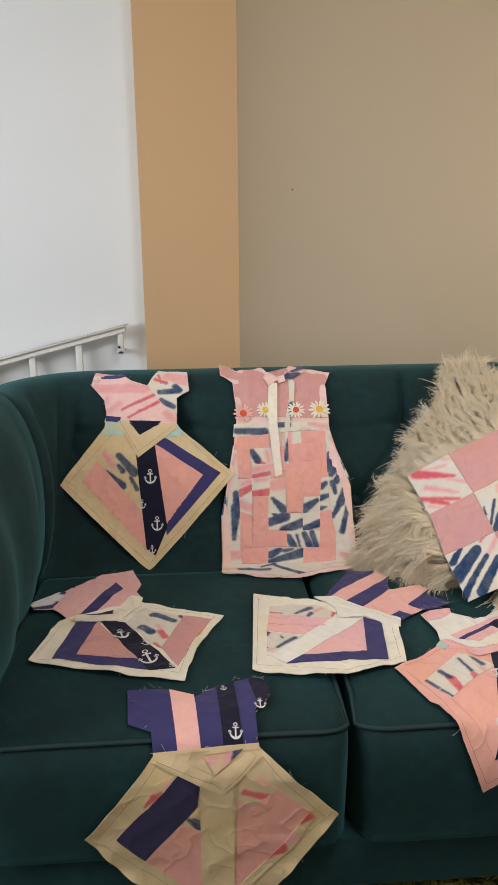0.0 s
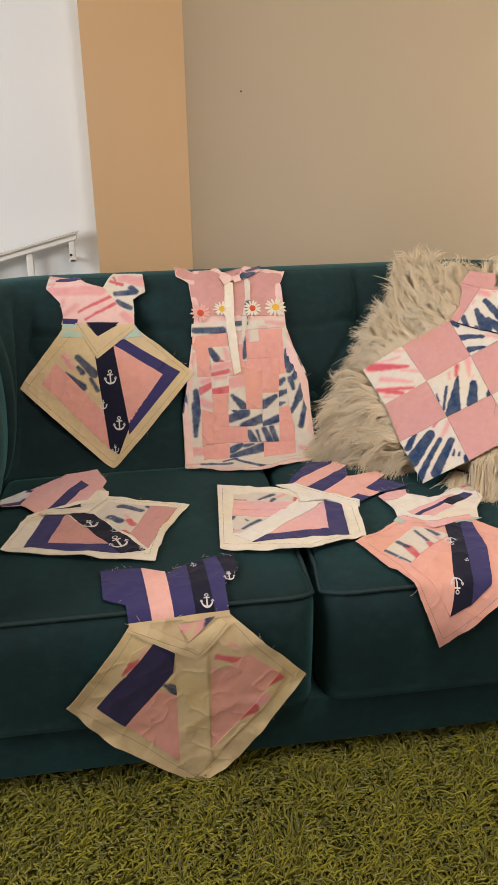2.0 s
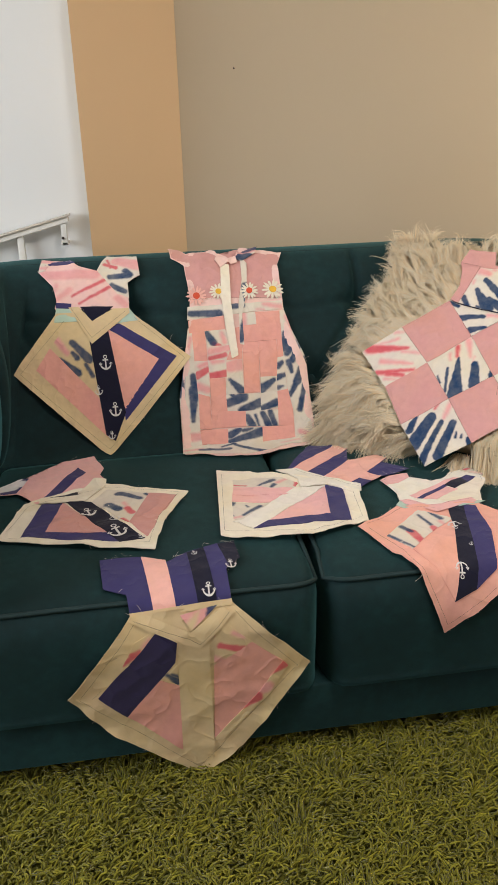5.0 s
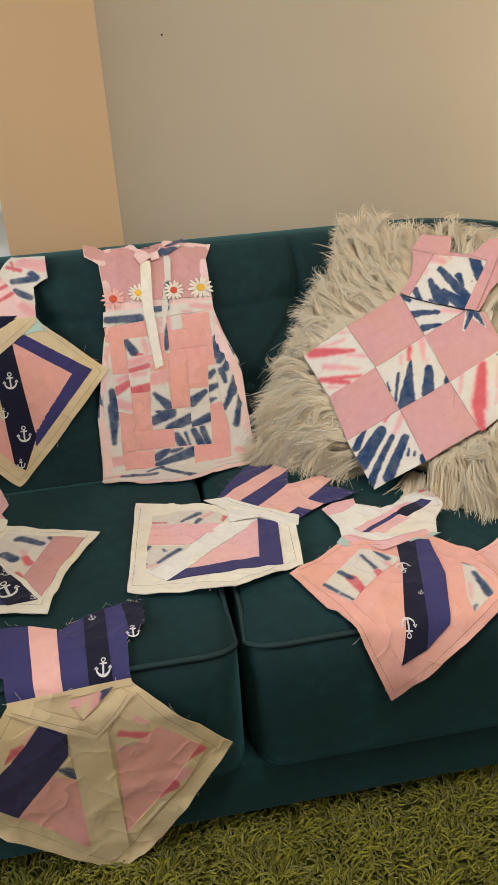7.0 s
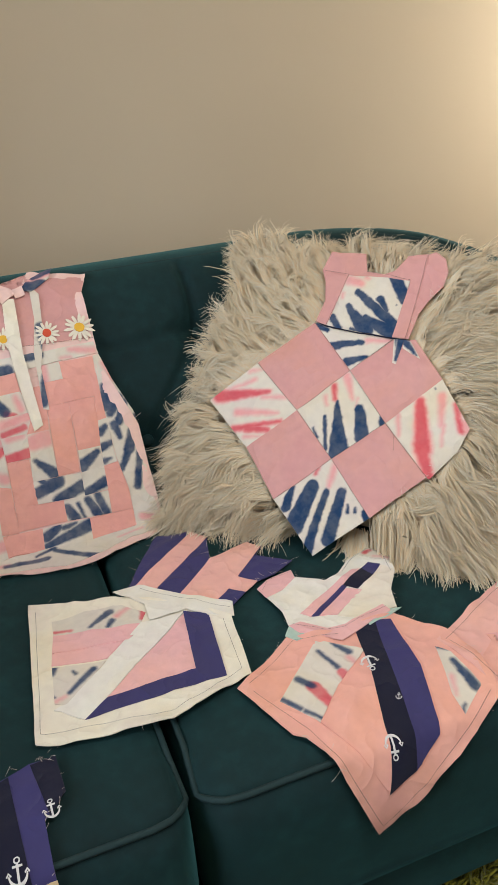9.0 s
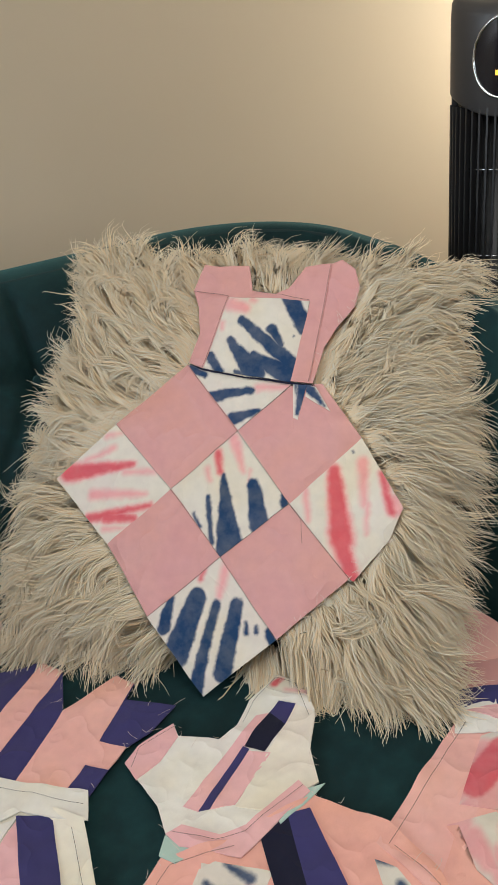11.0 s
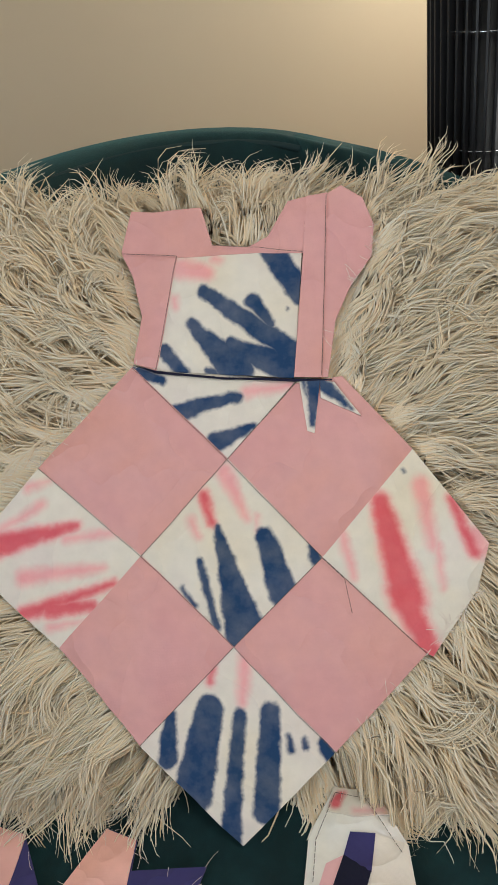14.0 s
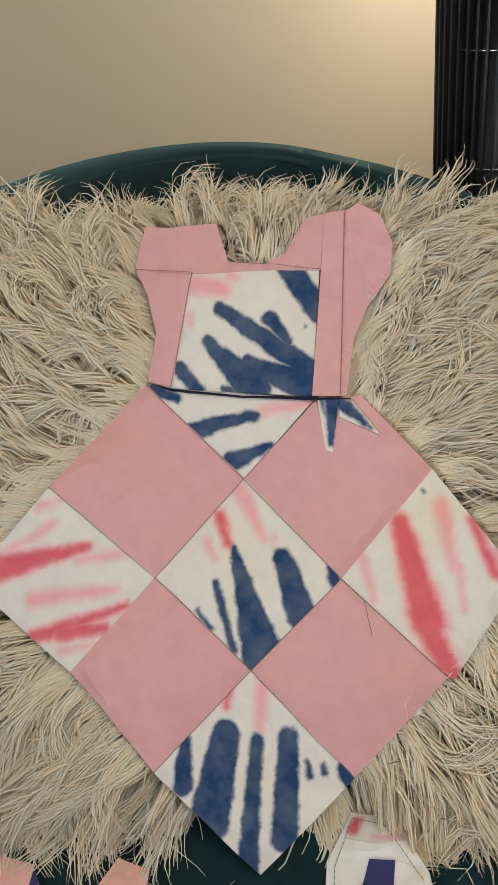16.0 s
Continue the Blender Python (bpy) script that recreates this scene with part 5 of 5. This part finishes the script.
front_dress.patch("sleeve_trim", NAVY, 2, [(8.3, 28.5), (11.9, 28.6), (12.3, 22.1), (9.8, 19.0)])
front_dress.anchor(4.8, 13.9, 3.1, -2, 4)
front_dress.anchor(10.1, 20.0, 2.7, 2, 4)
front_dress.anchor(3.0, 25.6, 1.6, 15, 4)
front_dress.patch("waist_seam", CANVAS, 3, [(-11.0, 11.0), (9.1, 11.7), (9.2, 10.7), (-10.8, 10.0)])
front_dress.stitching(5, [(-10.4, 9.1), (-22.4, -6.4), (0.7, -29.2), (21.9, -4.3), (9.5, 9.7)])
front_dress.stitching(7, [(-10.4, 9.7), (-0.0, 5.6), (2.2, 4.0), (8.4, 9.6)])
front_dress.stitching(7, [(-16.5, 1.9), (-14.0, 3.2)])
front_dress.stitching(7, [(-19.7, -6.3), (-17.8, -4.4)])
front_dress.frayed([(-10.9, 10.6), (-24.6, -6.1), (-18.0, -15.9), (-10.5, -22.6), (0.6, -31.6), (10.3, -25.2), (16.7, -16.2), (24.6, -4.2), (16.0, 5.0), (9.2, 11.1)], 22, 11)
front_dress.frayed([(-16.7, 26.6), (-11.3, 26.3), (-7.7, 25.7), (-2.9, 23.2), (1.7, 26.6), (8.1, 28.8), (11.9, 28.6), (12.3, 22.1), (9.0, 18.7), (9.0, 11.3), (-10.9, 10.6), (-11.4, 14.7), (-15.9, 16.5)], 40, 12)

side_dress = dress("pink patchwork dress with violet waistband lying beside the sofa arm", on_sofa, 0.95, -0.57)
side_dress.patch("skirt_border", PALE_CORAL, 0, [(-16.6, -0.5), (1.9, 8.2), (6.6, 8.4), (13.2, 6.1), (17.2, 3.6), (15.2, -6.6), (14.2, -11.8), (1.6, -19.5), (-4.5, -30.0), (-13.9, -12.4)])
side_dress.tie_dye("panel", IVORY, 1, [(-5.6, -1.4), (2.9, 4.7), (7.8, 3.4), (3.2, -5.9), (-2.6, -4.2)], streaks([(-5.6, -1.4), (2.9, 4.7), (7.8, 3.4), (3.2, -5.9), (-2.6, -4.2)], "red", 5, 7, 91))
side_dress.tie_dye("panel", IVORY, 1, [(-8.5, -2.7), (-2.8, -4.4), (-3.2, -7.6), (-5.1, -12.4), (-6.8, -16.1), (-9.1, -8.4)], streaks([(-8.5, -2.7), (-2.8, -4.4), (-3.2, -7.6), (-5.1, -12.4), (-6.8, -16.1), (-9.1, -8.4)], "pale", 75, 7, 92))
side_dress.patch("panel", VIOLET, 1, [(-2.5, -4.3), (3.2, -5.7), (-0.5, -12.9), (-5.1, -12.4), (-3.3, -7.8)])
side_dress.patch("panel", CORAL, 1, [(-5.1, -12.4), (1.6, -13.6), (0.5, -16.9), (-3.6, -19.4), (-6.7, -16.3)])
side_dress.patch("panel", IVORY, 1, [(8.0, 3.3), (11.6, 1.8), (7.8, -6.2), (3.7, -5.5)])
side_dress.patch("panel", CORAL_PINK, 1, [(-7.4, -3.4), (-8.6, -2.8), (-9.2, -8.5), (-6.9, -16.3), (-3.7, -19.6), (-5.5, -21.9), (-13.8, -7.9)], 0.6)
side_dress.patch("bodice", PALE_CORAL, 1, [(11.4, 34.5), (19.1, 30.6), (17.9, 24.0), (18.8, 17.5), (26.9, 24.9), (32.7, 23.0), (27.8, 13.2), (15.4, 5.8), (3.3, 11.7), (6.6, 19.7), (8.0, 28.0)])
side_dress.patch("bodice_band", CORAL, 2, [(11.4, 34.5), (19.1, 30.6), (17.2, 23.7), (8.4, 29.3)])
side_dress.tie_dye("bodice_band", PALE_CORAL, 2, [(8.3, 29.0), (12.7, 26.4), (11.1, 24.4), (8.0, 27.3)], streaks([(8.3, 29.0), (12.7, 26.4), (11.1, 24.4), (8.0, 27.3)], "blue", 5, 3, 93))
side_dress.patch("bodice_band", ROSE, 2, [(5.9, 17.5), (11.2, 14.8), (18.9, 10.0), (16.4, 7.2), (3.6, 13.2)])
side_dress.patch("waistband", VIOLET, 3, [(3.3, 13.1), (16.5, 7.1), (14.6, 5.1), (2.2, 10.0)])
side_dress.patch("lace", WHITE, 3, [(3.5, 10.2), (8.5, 8.2), (5.3, 3.7), (0.4, 6.7)])
side_dress.patch("collar", PALE_ROSE, 4, [(4.0, 8.7), (14.9, 5.2), (10.6, -0.2), (7.8, 3.4)])
side_dress.stitching(5, [(-15.6, -1.6), (2.7, 7.2)])
side_dress.stitching(5, [(-15.2, -2.1), (-12.8, -11.4), (-5.2, -25.4)])
side_dress.frayed([(-16.6, -0.5), (1.9, 8.2), (6.6, 8.4), (13.2, 6.1), (17.2, 3.6), (15.2, -6.6), (14.2, -11.8), (1.6, -19.5), (-4.5, -30.0), (-13.9, -12.4)], 24, 13)
side_dress.frayed([(11.4, 34.5), (19.1, 30.6), (17.9, 24.0), (18.8, 17.5), (26.9, 24.9), (32.7, 23.0), (27.8, 13.2), (15.4, 5.8), (3.3, 11.7), (6.6, 19.7), (8.0, 28.0)], 24, 14)

pillow_dress = dress("pink and tie-dyed checkered dress lying on the fluffy pillow", on_pillow, 0.00, 0.00)
pillow_dress.patch("patch", ROSE, 1, [(-7.1, 11.3), (2.9, 1.1), (-6.6, -8.4), (-17.8, 1.1)])
pillow_dress.patch("patch", ROSE, 1, [(2.9, 1.1), (10.1, 8.4), (14.8, 8.8), (21.3, 1.2), (12.0, -9.1)])
pillow_dress.patch("patch", ROSE, 1, [(-6.6, -8.4), (2.8, -17.7), (-7.3, -27.5), (-15.7, -17.7)])
pillow_dress.patch("patch", ROSE, 1, [(12.0, -9.1), (21.6, -18.6), (12.4, -28.0), (2.8, -17.7)])
pillow_dress.tie_dye("patch", IVORY, 1, [(2.9, 1.1), (12.0, -9.1), (2.8, -17.7), (-6.6, -8.4)],
    [("blue", 1.5, -5.9, 4.2, -17.0, 0.4, 2.1), ("blue", 6.4, -6.9, 8.0, -12.6, 1.0, 1.4), ("blue", -0.4, -9.1, 1.1, -15.7, 0.4, 0.5), ("blue", -2.4, -11.7, -1.2, -13.6, 0.3, 0.4), ("blue", 11.1, -8.0, 11.3, -9.3, 0.5, 0.6), ("red", 0.2, -2.5, 1.0, -5.3, 0.5, 0.4), ("pale", 2.5, -0.2, 4.7, -5.0, 0.8, 0.4), ("pale", -1.1, -5.1, -0.5, -6.6, 0.5, 0.4), ("pale", 5.7, -4.8, 5.6, -6.2, 0.3, 0.2)])
pillow_dress.tie_dye("patch", IVORY, 1, [(2.8, -17.7), (12.4, -28.0), (2.9, -37.1), (-7.3, -27.5)],
    [("blue", -4.0, -24.5, -4.4, -28.8, 0.6, 1.0), ("blue", 0.1, -23.8, -1.9, -31.9, 1.4, 1.9), ("blue", 3.1, -24.3, 1.7, -36.8, 0.7, 1.0), ("blue", 6.2, -24.1, 5.4, -33.6, 1.0, 1.3), ("blue", 7.9, -26.3, 8.0, -27.7, 0.3, 0.4), ("blue", 9.5, -26.5, 9.5, -27.4, 0.3, 0.4), ("blue", 11.2, -27.1, 12.0, -28.7, 0.6, 0.7), ("pale", 4.0, -18.5, 3.4, -23.1, 0.7, 0.5), ("red", 0.5, -19.7, 0.2, -21.2, 0.3, 0.3)])
pillow_dress.tie_dye("patch", IVORY, 1, [(-17.8, 1.1), (-6.6, -8.4), (-15.7, -17.7), (-26.7, -8.4)],
    [("red", -24.5, -7.3, -13.4, -5.1, 1.1, 0.4), ("pale", -19.6, -10.4, -10.8, -9.5, 0.8, 0.5), ("red", -19.6, -14.2, -9.7, -11.3, 0.6, 0.4), ("red", -16.6, -13.7, -12.1, -13.4, 0.7, 0.5), ("pale", -14.7, -6.5, -8.7, -5.9, 0.5, 0.4), ("pale", -22.0, -5.3, -17.3, -2.7, 0.4, 0.5), ("pale", -18.9, -1.0, -16.4, -0.3, 0.5, 0.3), ("pale", -16.6, -15.5, -13.0, -15.0, 0.5, 0.3)])
pillow_dress.tie_dye("patch", IVORY, 1, [(21.3, 1.2), (28.0, -8.2), (26.6, -12.7), (22.2, -18.9), (21.6, -18.6), (12.0, -9.1)],
    [("pale", 14.1, -7.0, 15.0, -11.2, 0.5, 0.4), ("red", 17.9, -3.9, 20.1, -13.4, 0.7, 1.2), ("red", 19.4, -12.3, 21.8, -18.2, 1.0, 0.8), ("pale", 21.9, -2.4, 22.7, -8.3, 0.8, 0.5), ("pale", 23.2, -8.1, 23.4, -12.4, 0.4, 0.3), ("red", 24.7, -3.8, 26.6, -9.0, 0.4, 0.5), ("blue", 20.3, -0.8, 20.4, -1.1, 0.2, 0.2), ("pale", 26.8, -7.4, 27.5, -8.8, 0.8, 0.8)])
pillow_dress.tie_dye("patch", IVORY, 1, [(-7.1, 11.3), (10.1, 8.6), (2.9, 1.1)],
    [("blue", -2.6, 6.1, 4.1, 7.4, 0.9, 0.6), ("blue", 1.6, 2.8, 5.7, 4.2, 1.1, 0.4), ("blue", -6.6, 10.7, -3.8, 9.5, 0.7, 0.5), ("blue", 0.1, 10.3, 9.5, 9.1, 0.3, 0.3), ("pale", 5.2, 7.8, 9.6, 8.2, 0.6, 0.5)])
pillow_dress.tie_dye("bodice_panel", IVORY, 2, [(-1.8, 22.7), (11.3, 22.0), (10.0, 8.9), (-4.4, 10.6)],
    [("blue", 8.2, 22.2, 11.1, 17.7, 1.2, 1.3), ("blue", 1.0, 18.5, 9.8, 11.7, 0.7, 1.2), ("blue", -0.5, 15.3, 4.1, 10.0, 0.6, 1.7), ("blue", 3.6, 12.7, 9.8, 9.7, 0.9, 1.4), ("blue", 6.1, 17.1, 7.9, 14.6, 0.8, 0.5), ("blue", -3.6, 12.7, -1.6, 10.3, 0.7, 0.7), ("blue", 9.7, 15.9, 9.7, 15.8, 0.2, 0.2), ("blue", 1.1, 10.2, 1.9, 9.9, 0.4, 0.5), ("pale", -1.2, 21.3, 1.4, 20.5, 1.0, 0.8), ("pale", 2.2, 21.9, 2.8, 21.6, 0.5, 0.4), ("pale", -2.2, 18.1, -2.1, 17.2, 0.4, 0.4)])
pillow_dress.patch("shoulder_strap", ROSE, 2, [(-7.9, 23.5), (-1.8, 22.6), (-4.4, 10.6), (-6.9, 11.6), (-5.9, 16.6), (-6.7, 20.8)], 0.8)
pillow_dress.patch("shoulder", ROSE, 3, [(-6.7, 28.0), (-4.2, 27.6), (0.9, 27.6), (2.0, 23.4), (-1.6, 22.5), (-7.9, 23.5)])
pillow_dress.patch("neckline", ROSE, 3, [(2.0, 23.4), (5.8, 22.8), (7.9, 23.7), (10.1, 27.3), (12.1, 27.6), (11.4, 21.8), (-1.6, 22.5)])
pillow_dress.patch("shoulder_strap", ROSE, 4, [(12.1, 27.6), (14.2, 27.7), (12.8, 8.8), (10.0, 9.0)], 0.5)
pillow_dress.patch("sleeve", ROSE, 3, [(14.1, 27.6), (15.6, 28.4), (17.7, 27.0), (18.7, 24.1), (18.3, 20.8), (16.0, 17.9), (14.4, 14.6), (13.4, 8.8), (12.7, 8.8)])
pillow_dress.patch("waist_thread", NAVY, 5, [(-6.9, 11.4), (-4.4, 10.6), (2.9, 9.4), (10.0, 8.8), (13.8, 8.5), (13.8, 8.4), (10.0, 8.5), (2.9, 9.2), (-4.4, 10.3)], 0.6)
pillow_dress.tie_dye("tie_end", IVORY, 5, [(10.5, 8.6), (12.6, 8.5), (11.8, 3.2), (11.1, 3.5)],
    [("blue", 12.0, 8.3, 11.7, 4.2, 0.85, 0.4), ("blue", 11.0, 8.5, 11.2, 6.8, 0.3, 0.2)])
pillow_dress.tie_dye("tie_end", IVORY, 5, [(12.6, 8.5), (14.0, 8.2), (16.5, 4.7), (12.6, 6.7)],
    [("blue", 12.9, 8.0, 15.6, 5.5, 0.75, 0.3)])
pillow_dress.stitching(5, [(-7.8, 23.4), (-1.8, 22.6)])
pillow_dress.stitching(5, [(-1.8, 22.6), (-4.4, 10.6)])
pillow_dress.stitching(6, [(14.1, 27.4), (12.8, 8.9)])
pillow_dress.stitching(6, [(11.4, 21.8), (2.0, 23.3)])
pillow_dress.stitching(7, [(12.0, -9.1), (14.1, -11.2), (14.7, -14.6)])
pillow_dress.stitching(2, [(2.8, 1.0), (12.0, -9.1)])
pillow_dress.stitching(2, [(2.8, -17.7), (12.4, -28.1)])
pillow_dress.stitching(2, [(-6.6, -8.5), (2.8, 1.0)])
pillow_dress.stitching(2, [(-7.3, -27.5), (2.8, -17.7)])
pillow_dress.stitching(2, [(2.8, -17.7), (12.0, -9.1)])
pillow_dress.stitching(2, [(21.6, -18.6), (12.0, -9.1)])
pillow_dress.stitching(2, [(-6.6, -8.5), (2.8, -17.7)])
pillow_dress.stitching(2, [(-17.8, 1.1), (-6.6, -8.5)])
pillow_dress.stitching(2, [(-7.1, 11.2), (2.8, 1.0)])
pillow_dress.stitching(2, [(2.8, 1.0), (10.1, 8.4)])
pillow_dress.frayed([(12.4, -28.0), (21.6, -18.6), (26.6, -12.7)], 60, 15)
pillow_dress.frayed([(-17.8, 1.1), (-7.1, 11.3)], 16, 16)
pillow_dress.frayed([(13.4, 8.8), (16.0, 17.9), (18.3, 20.8), (18.7, 24.1)], 40, 17)
pillow_dress.frayed([(-7.9, 23.5), (-6.9, 11.6), (-4.4, 10.6)], 10, 18)

# ---- tower fan beside the sofa ----
FAN = Vector((1.534, 2.221, 0.012))
FACE = math.degrees(math.atan2(-1.30, -1.14)) + 90
fan = new("tower_fan")
fan.matrix_world = pose(FAN.x, FAN.y, FAN.z, 0, 0, FACE)
tagged(fan, "tall black tower fan with round digital display standing beside the sofa", "fan")
BLACK_PLASTIC = plain("black_plastic", srgb(18, 17, 17), 0.38, 0, 0.1, 80)
GREY_PLASTIC = plain("charcoal_plastic", srgb(62, 60, 60), 0.42, 0, 0.06, 90)
CHROME = plain("chrome_trim", srgb(205, 205, 205), 0.18, 1.0, 0.02, 20)
m = Nodes("dark_display_glass")
GLASS = m.set(Base_Color=srgb(12, 13, 24), Roughness=0.08, Coat_Weight=0.6)


def glowing(name, colour, strength):
    g = Nodes(name)
    return g.set(Base_Color=colour, Emission_Color=colour, Emission_Strength=strength)


def lathe(profile, sides=40):
    """A turned body from (radius, z) pairs."""
    return loft([[(r * math.cos(k * math.tau / sides), r * math.sin(k * math.tau / sides), z) for k in range(sides)] for r, z in profile], closed_ring=True)


part("base", lathe([(0.15, 0), (0.155, 0.008), (0.15, 0.02), (0.06, 0.035), (0.055, 0.07)]), BLACK_PLASTIC, fan)
part("body", lathe([(0.055, 0.06), (0.074, 0.075), (0.076, 0.3), (0.076, 1.12)]), BLACK_PLASTIC, fan)
part("side_panel", loft([[(0.088 * math.cos(a), 0.088 * math.sin(a), z) for a in [radians(188 + 4 * k) - math.pi for k in range(0, 42)]] + [(0.079 * math.cos(a), 0.079 * math.sin(a), z) for a in [radians(188 + 4 * k) - math.pi for k in range(41, -1, -1)]] for z in (0.07, 0.5, 1.12)], closed_ring=True), GREY_PLASTIC, fan)
head_rings = []
for f, rr in ((0, 0.088), (0.02, 0.0895), (0.75, 0.0895), (0.9, 0.088), (0.97, 0.083), (1.0, 0.072)):
    ring = []
    for k in range(48):
        a = k * math.tau / 48
        low = 1.115 - 0.03 * max(0.0, -math.sin(a)) ** 2
        high = 1.272 + 0.02 * math.sin(a)
        ring.append((rr * math.cos(a), rr * math.sin(a), low + (high - low) * f))
    head_rings.append(ring)
head = part("head", loft(head_rings, closed_ring=True), GREY_PLASTIC, fan, "charcoal plastic control head")
rim = [(0.045 * math.cos(k * math.tau / 24), 0.012 + 0.034 * math.sin(k * math.tau / 24), 1.2755 + 0.0086 * math.sin(k * math.tau / 24)) for k in range(25)]
part("carry_handle", tube(rim, 0.006, 8), BLACK_PLASTIC, head)


def on_head(x, z, out=0.0):
    r = 0.0897 + out
    a = x / r
    return (r * math.sin(a), -r * math.cos(a), z)


disc = bmesh.new()
centre = disc.verts.new(on_head(0, 1.175, 0.0015))
ring = [disc.verts.new(on_head(0.052 * math.cos(k * math.tau / 40), 1.175 + 0.06 * math.sin(k * math.tau / 40), 0.0012)) for k in range(40)]
for k in range(40):
    disc.faces.new((centre, ring[k], ring[(k + 1) % 40]))
bmesh.ops.subdivide_edges(disc, edges=disc.edges[:], cuts=3, use_grid_fill=True)
for v in disc.verts:
    x = math.atan2(v.co.x, -v.co.y) * 0.0912
    v.co = on_head(x, v.co.z, 0.0014)
display = part("display", disc, GLASS, head, "round dark glass display")
part("bezel", tube([on_head(0.053 * math.cos(k * math.tau / 48), 1.175 + 0.061 * math.sin(k * math.tau / 48), 0.0012) for k in range(49)], 0.0026, 8), CHROME, head, "chrome bezel ring")
curve = bpy.data.curves.new("digits", "FONT")
curve.body, curve.size, curve.align_x = "76", 0.028, "CENTER"
text = new("digits_source", curve)
mesh = bpy.data.meshes.new_from_object(text.evaluated_get(bpy.context.evaluated_depsgraph_get()))
bpy.data.objects.remove(text)
for v in mesh.vertices:
    v.co = on_head(v.co.x, 1.17 + v.co.y, 0.0024)
mesh.materials.append(glowing("green_led", (0.1, 0.9, 0.25, 1), 1.6))
digits = new("digits", mesh)
digits.parent = display
for k in range(4):
    w = 0.0065
    x0 = -0.016 + k * 0.0082
    h = 0.008 + 0.002 * k
    bm = bmesh.new()
    bm.faces.new([bm.verts.new(on_head(x, z, 0.0024)) for x, z in ((x0, 1.149), (x0 + w, 1.149), (x0 + w, 1.149 + h), (x0, 1.149 + h))])
    part("led_bar", bm, glowing("amber_led", (1.0, 0.5, 0.05, 1), 1.5), display, smooth=False)
slat_bm = bmesh.new()
for z in (0.09, 1.1):
    for x, y in ((-0.0016, -0.0895), (0.0016, -0.0895), (0.0016, -0.0785), (-0.0016, -0.0785)):
        slat_bm.verts.new((x, y, z))
vs = list(slat_bm.verts)
slat_bm.faces.new(vs[:4][::-1]), slat_bm.faces.new(vs[4:])
for k in range(4):
    slat_bm.faces.new((vs[k], vs[(k + 1) % 4], vs[4 + (k + 1) % 4], vs[4 + k]))
slat = part("slat", slat_bm, plain("dark_grey_plastic", srgb(40, 39, 40), 0.4, 0, 0.06, 90), fan, smooth=False)
for k in range(-10, 11):
    if k:
        s2 = new("slat", slat.data)
        s2.parent = fan
        s2.matrix_local = pose(0, 0, 0, 0, 0, k * 8.6)
for z in (0.35, 0.6, 0.85, 1.0):
    part("grille_ring", tube([(0.082 * math.cos(a), 0.082 * math.sin(a), z) for a in [radians(180 + 6 * k) for k in range(31)]], 0.0011, 6), CHROME, fan)

# ---- green shag rug ----
rug = new("rug")
tagged(rug, "olive green shag rug under and before the sofa", "rug")
YARN_BASE = plain("rug_backing", srgb(100, 98, 26), 0.95, 0, 0.12, 50)
part("backing", box(-1.6, 2.3, -0.6, 2.95, 0.0, 0.014, 0.004), YARN_BASE, rug)


def yarn_material():
    m = Nodes("olive_yarn")
    rnd = m.add("NewGeometry").outputs["Random Per Island"]
    patchy = m.noise(m.coords(), 3.0, 3).outputs["Fac"]
    col = m.ramp(m.math("ADD", m.math("MULTIPLY", rnd, 0.7), m.math("MULTIPLY", patchy, 0.3)), (0.1, srgb(88, 86, 17)), (0.5, srgb(116, 111, 24)), (0.9, srgb(146, 138, 38)))
    # Yarn colour darkens towards the roots: shade deep in the pile, painted in.
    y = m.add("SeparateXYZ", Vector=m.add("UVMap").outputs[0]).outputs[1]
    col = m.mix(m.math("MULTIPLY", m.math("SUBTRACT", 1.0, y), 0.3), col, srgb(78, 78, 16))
    return m.set(Base_Color=col, Roughness=0.8, Sheen_Weight=0.2, Specular_IOR_Level=0.2)


def pile(x0, x1, y0, y1, per_m2, length, radius, seed, hole=None, k=4):
    rng = np.random.default_rng(seed)
    n = int((x1 - x0) * (y1 - y0) * per_m2)
    x, y = rng.uniform(x0, x1, n), rng.uniform(y0, y1, n)
    if hole:
        keep = ~((x > hole[0]) & (x < hole[1]) & (y > hole[2]) & (y < hole[3]))
        x, y = x[keep], y[keep]
        n = len(x)
    sway = np.sin(x * 31 + 2 * np.sin(y * 17)) + np.cos(y * 27 + 2 * np.sin(x * 23))
    th = sway * 1.2 + rng.normal(0, 0.5, n)
    t = np.linspace(0, 1, k)[None, :]
    ln = length * rng.uniform(0.7, 1.25, n)[:, None]
    lean = rng.uniform(0.5, 1.05, n)[:, None]
    bend = th[:, None] + rng.normal(0, 0.8, n)[:, None] * t
    px = x[:, None] + ln * lean * np.cos(bend) * t ** 1.3
    py = y[:, None] + ln * lean * np.sin(bend) * t ** 1.3
    pz = 0.012 + ln * (1 - 0.55 * lean) * np.sin(t * 1.75) * 0.95
    rad = radius * rng.uniform(0.8, 1.25, n)[:, None] * np.array([1.0, 1.05, 1.0, 0.55])[None, :]
    return np.stack([px, py, pz], axis=-1), rad


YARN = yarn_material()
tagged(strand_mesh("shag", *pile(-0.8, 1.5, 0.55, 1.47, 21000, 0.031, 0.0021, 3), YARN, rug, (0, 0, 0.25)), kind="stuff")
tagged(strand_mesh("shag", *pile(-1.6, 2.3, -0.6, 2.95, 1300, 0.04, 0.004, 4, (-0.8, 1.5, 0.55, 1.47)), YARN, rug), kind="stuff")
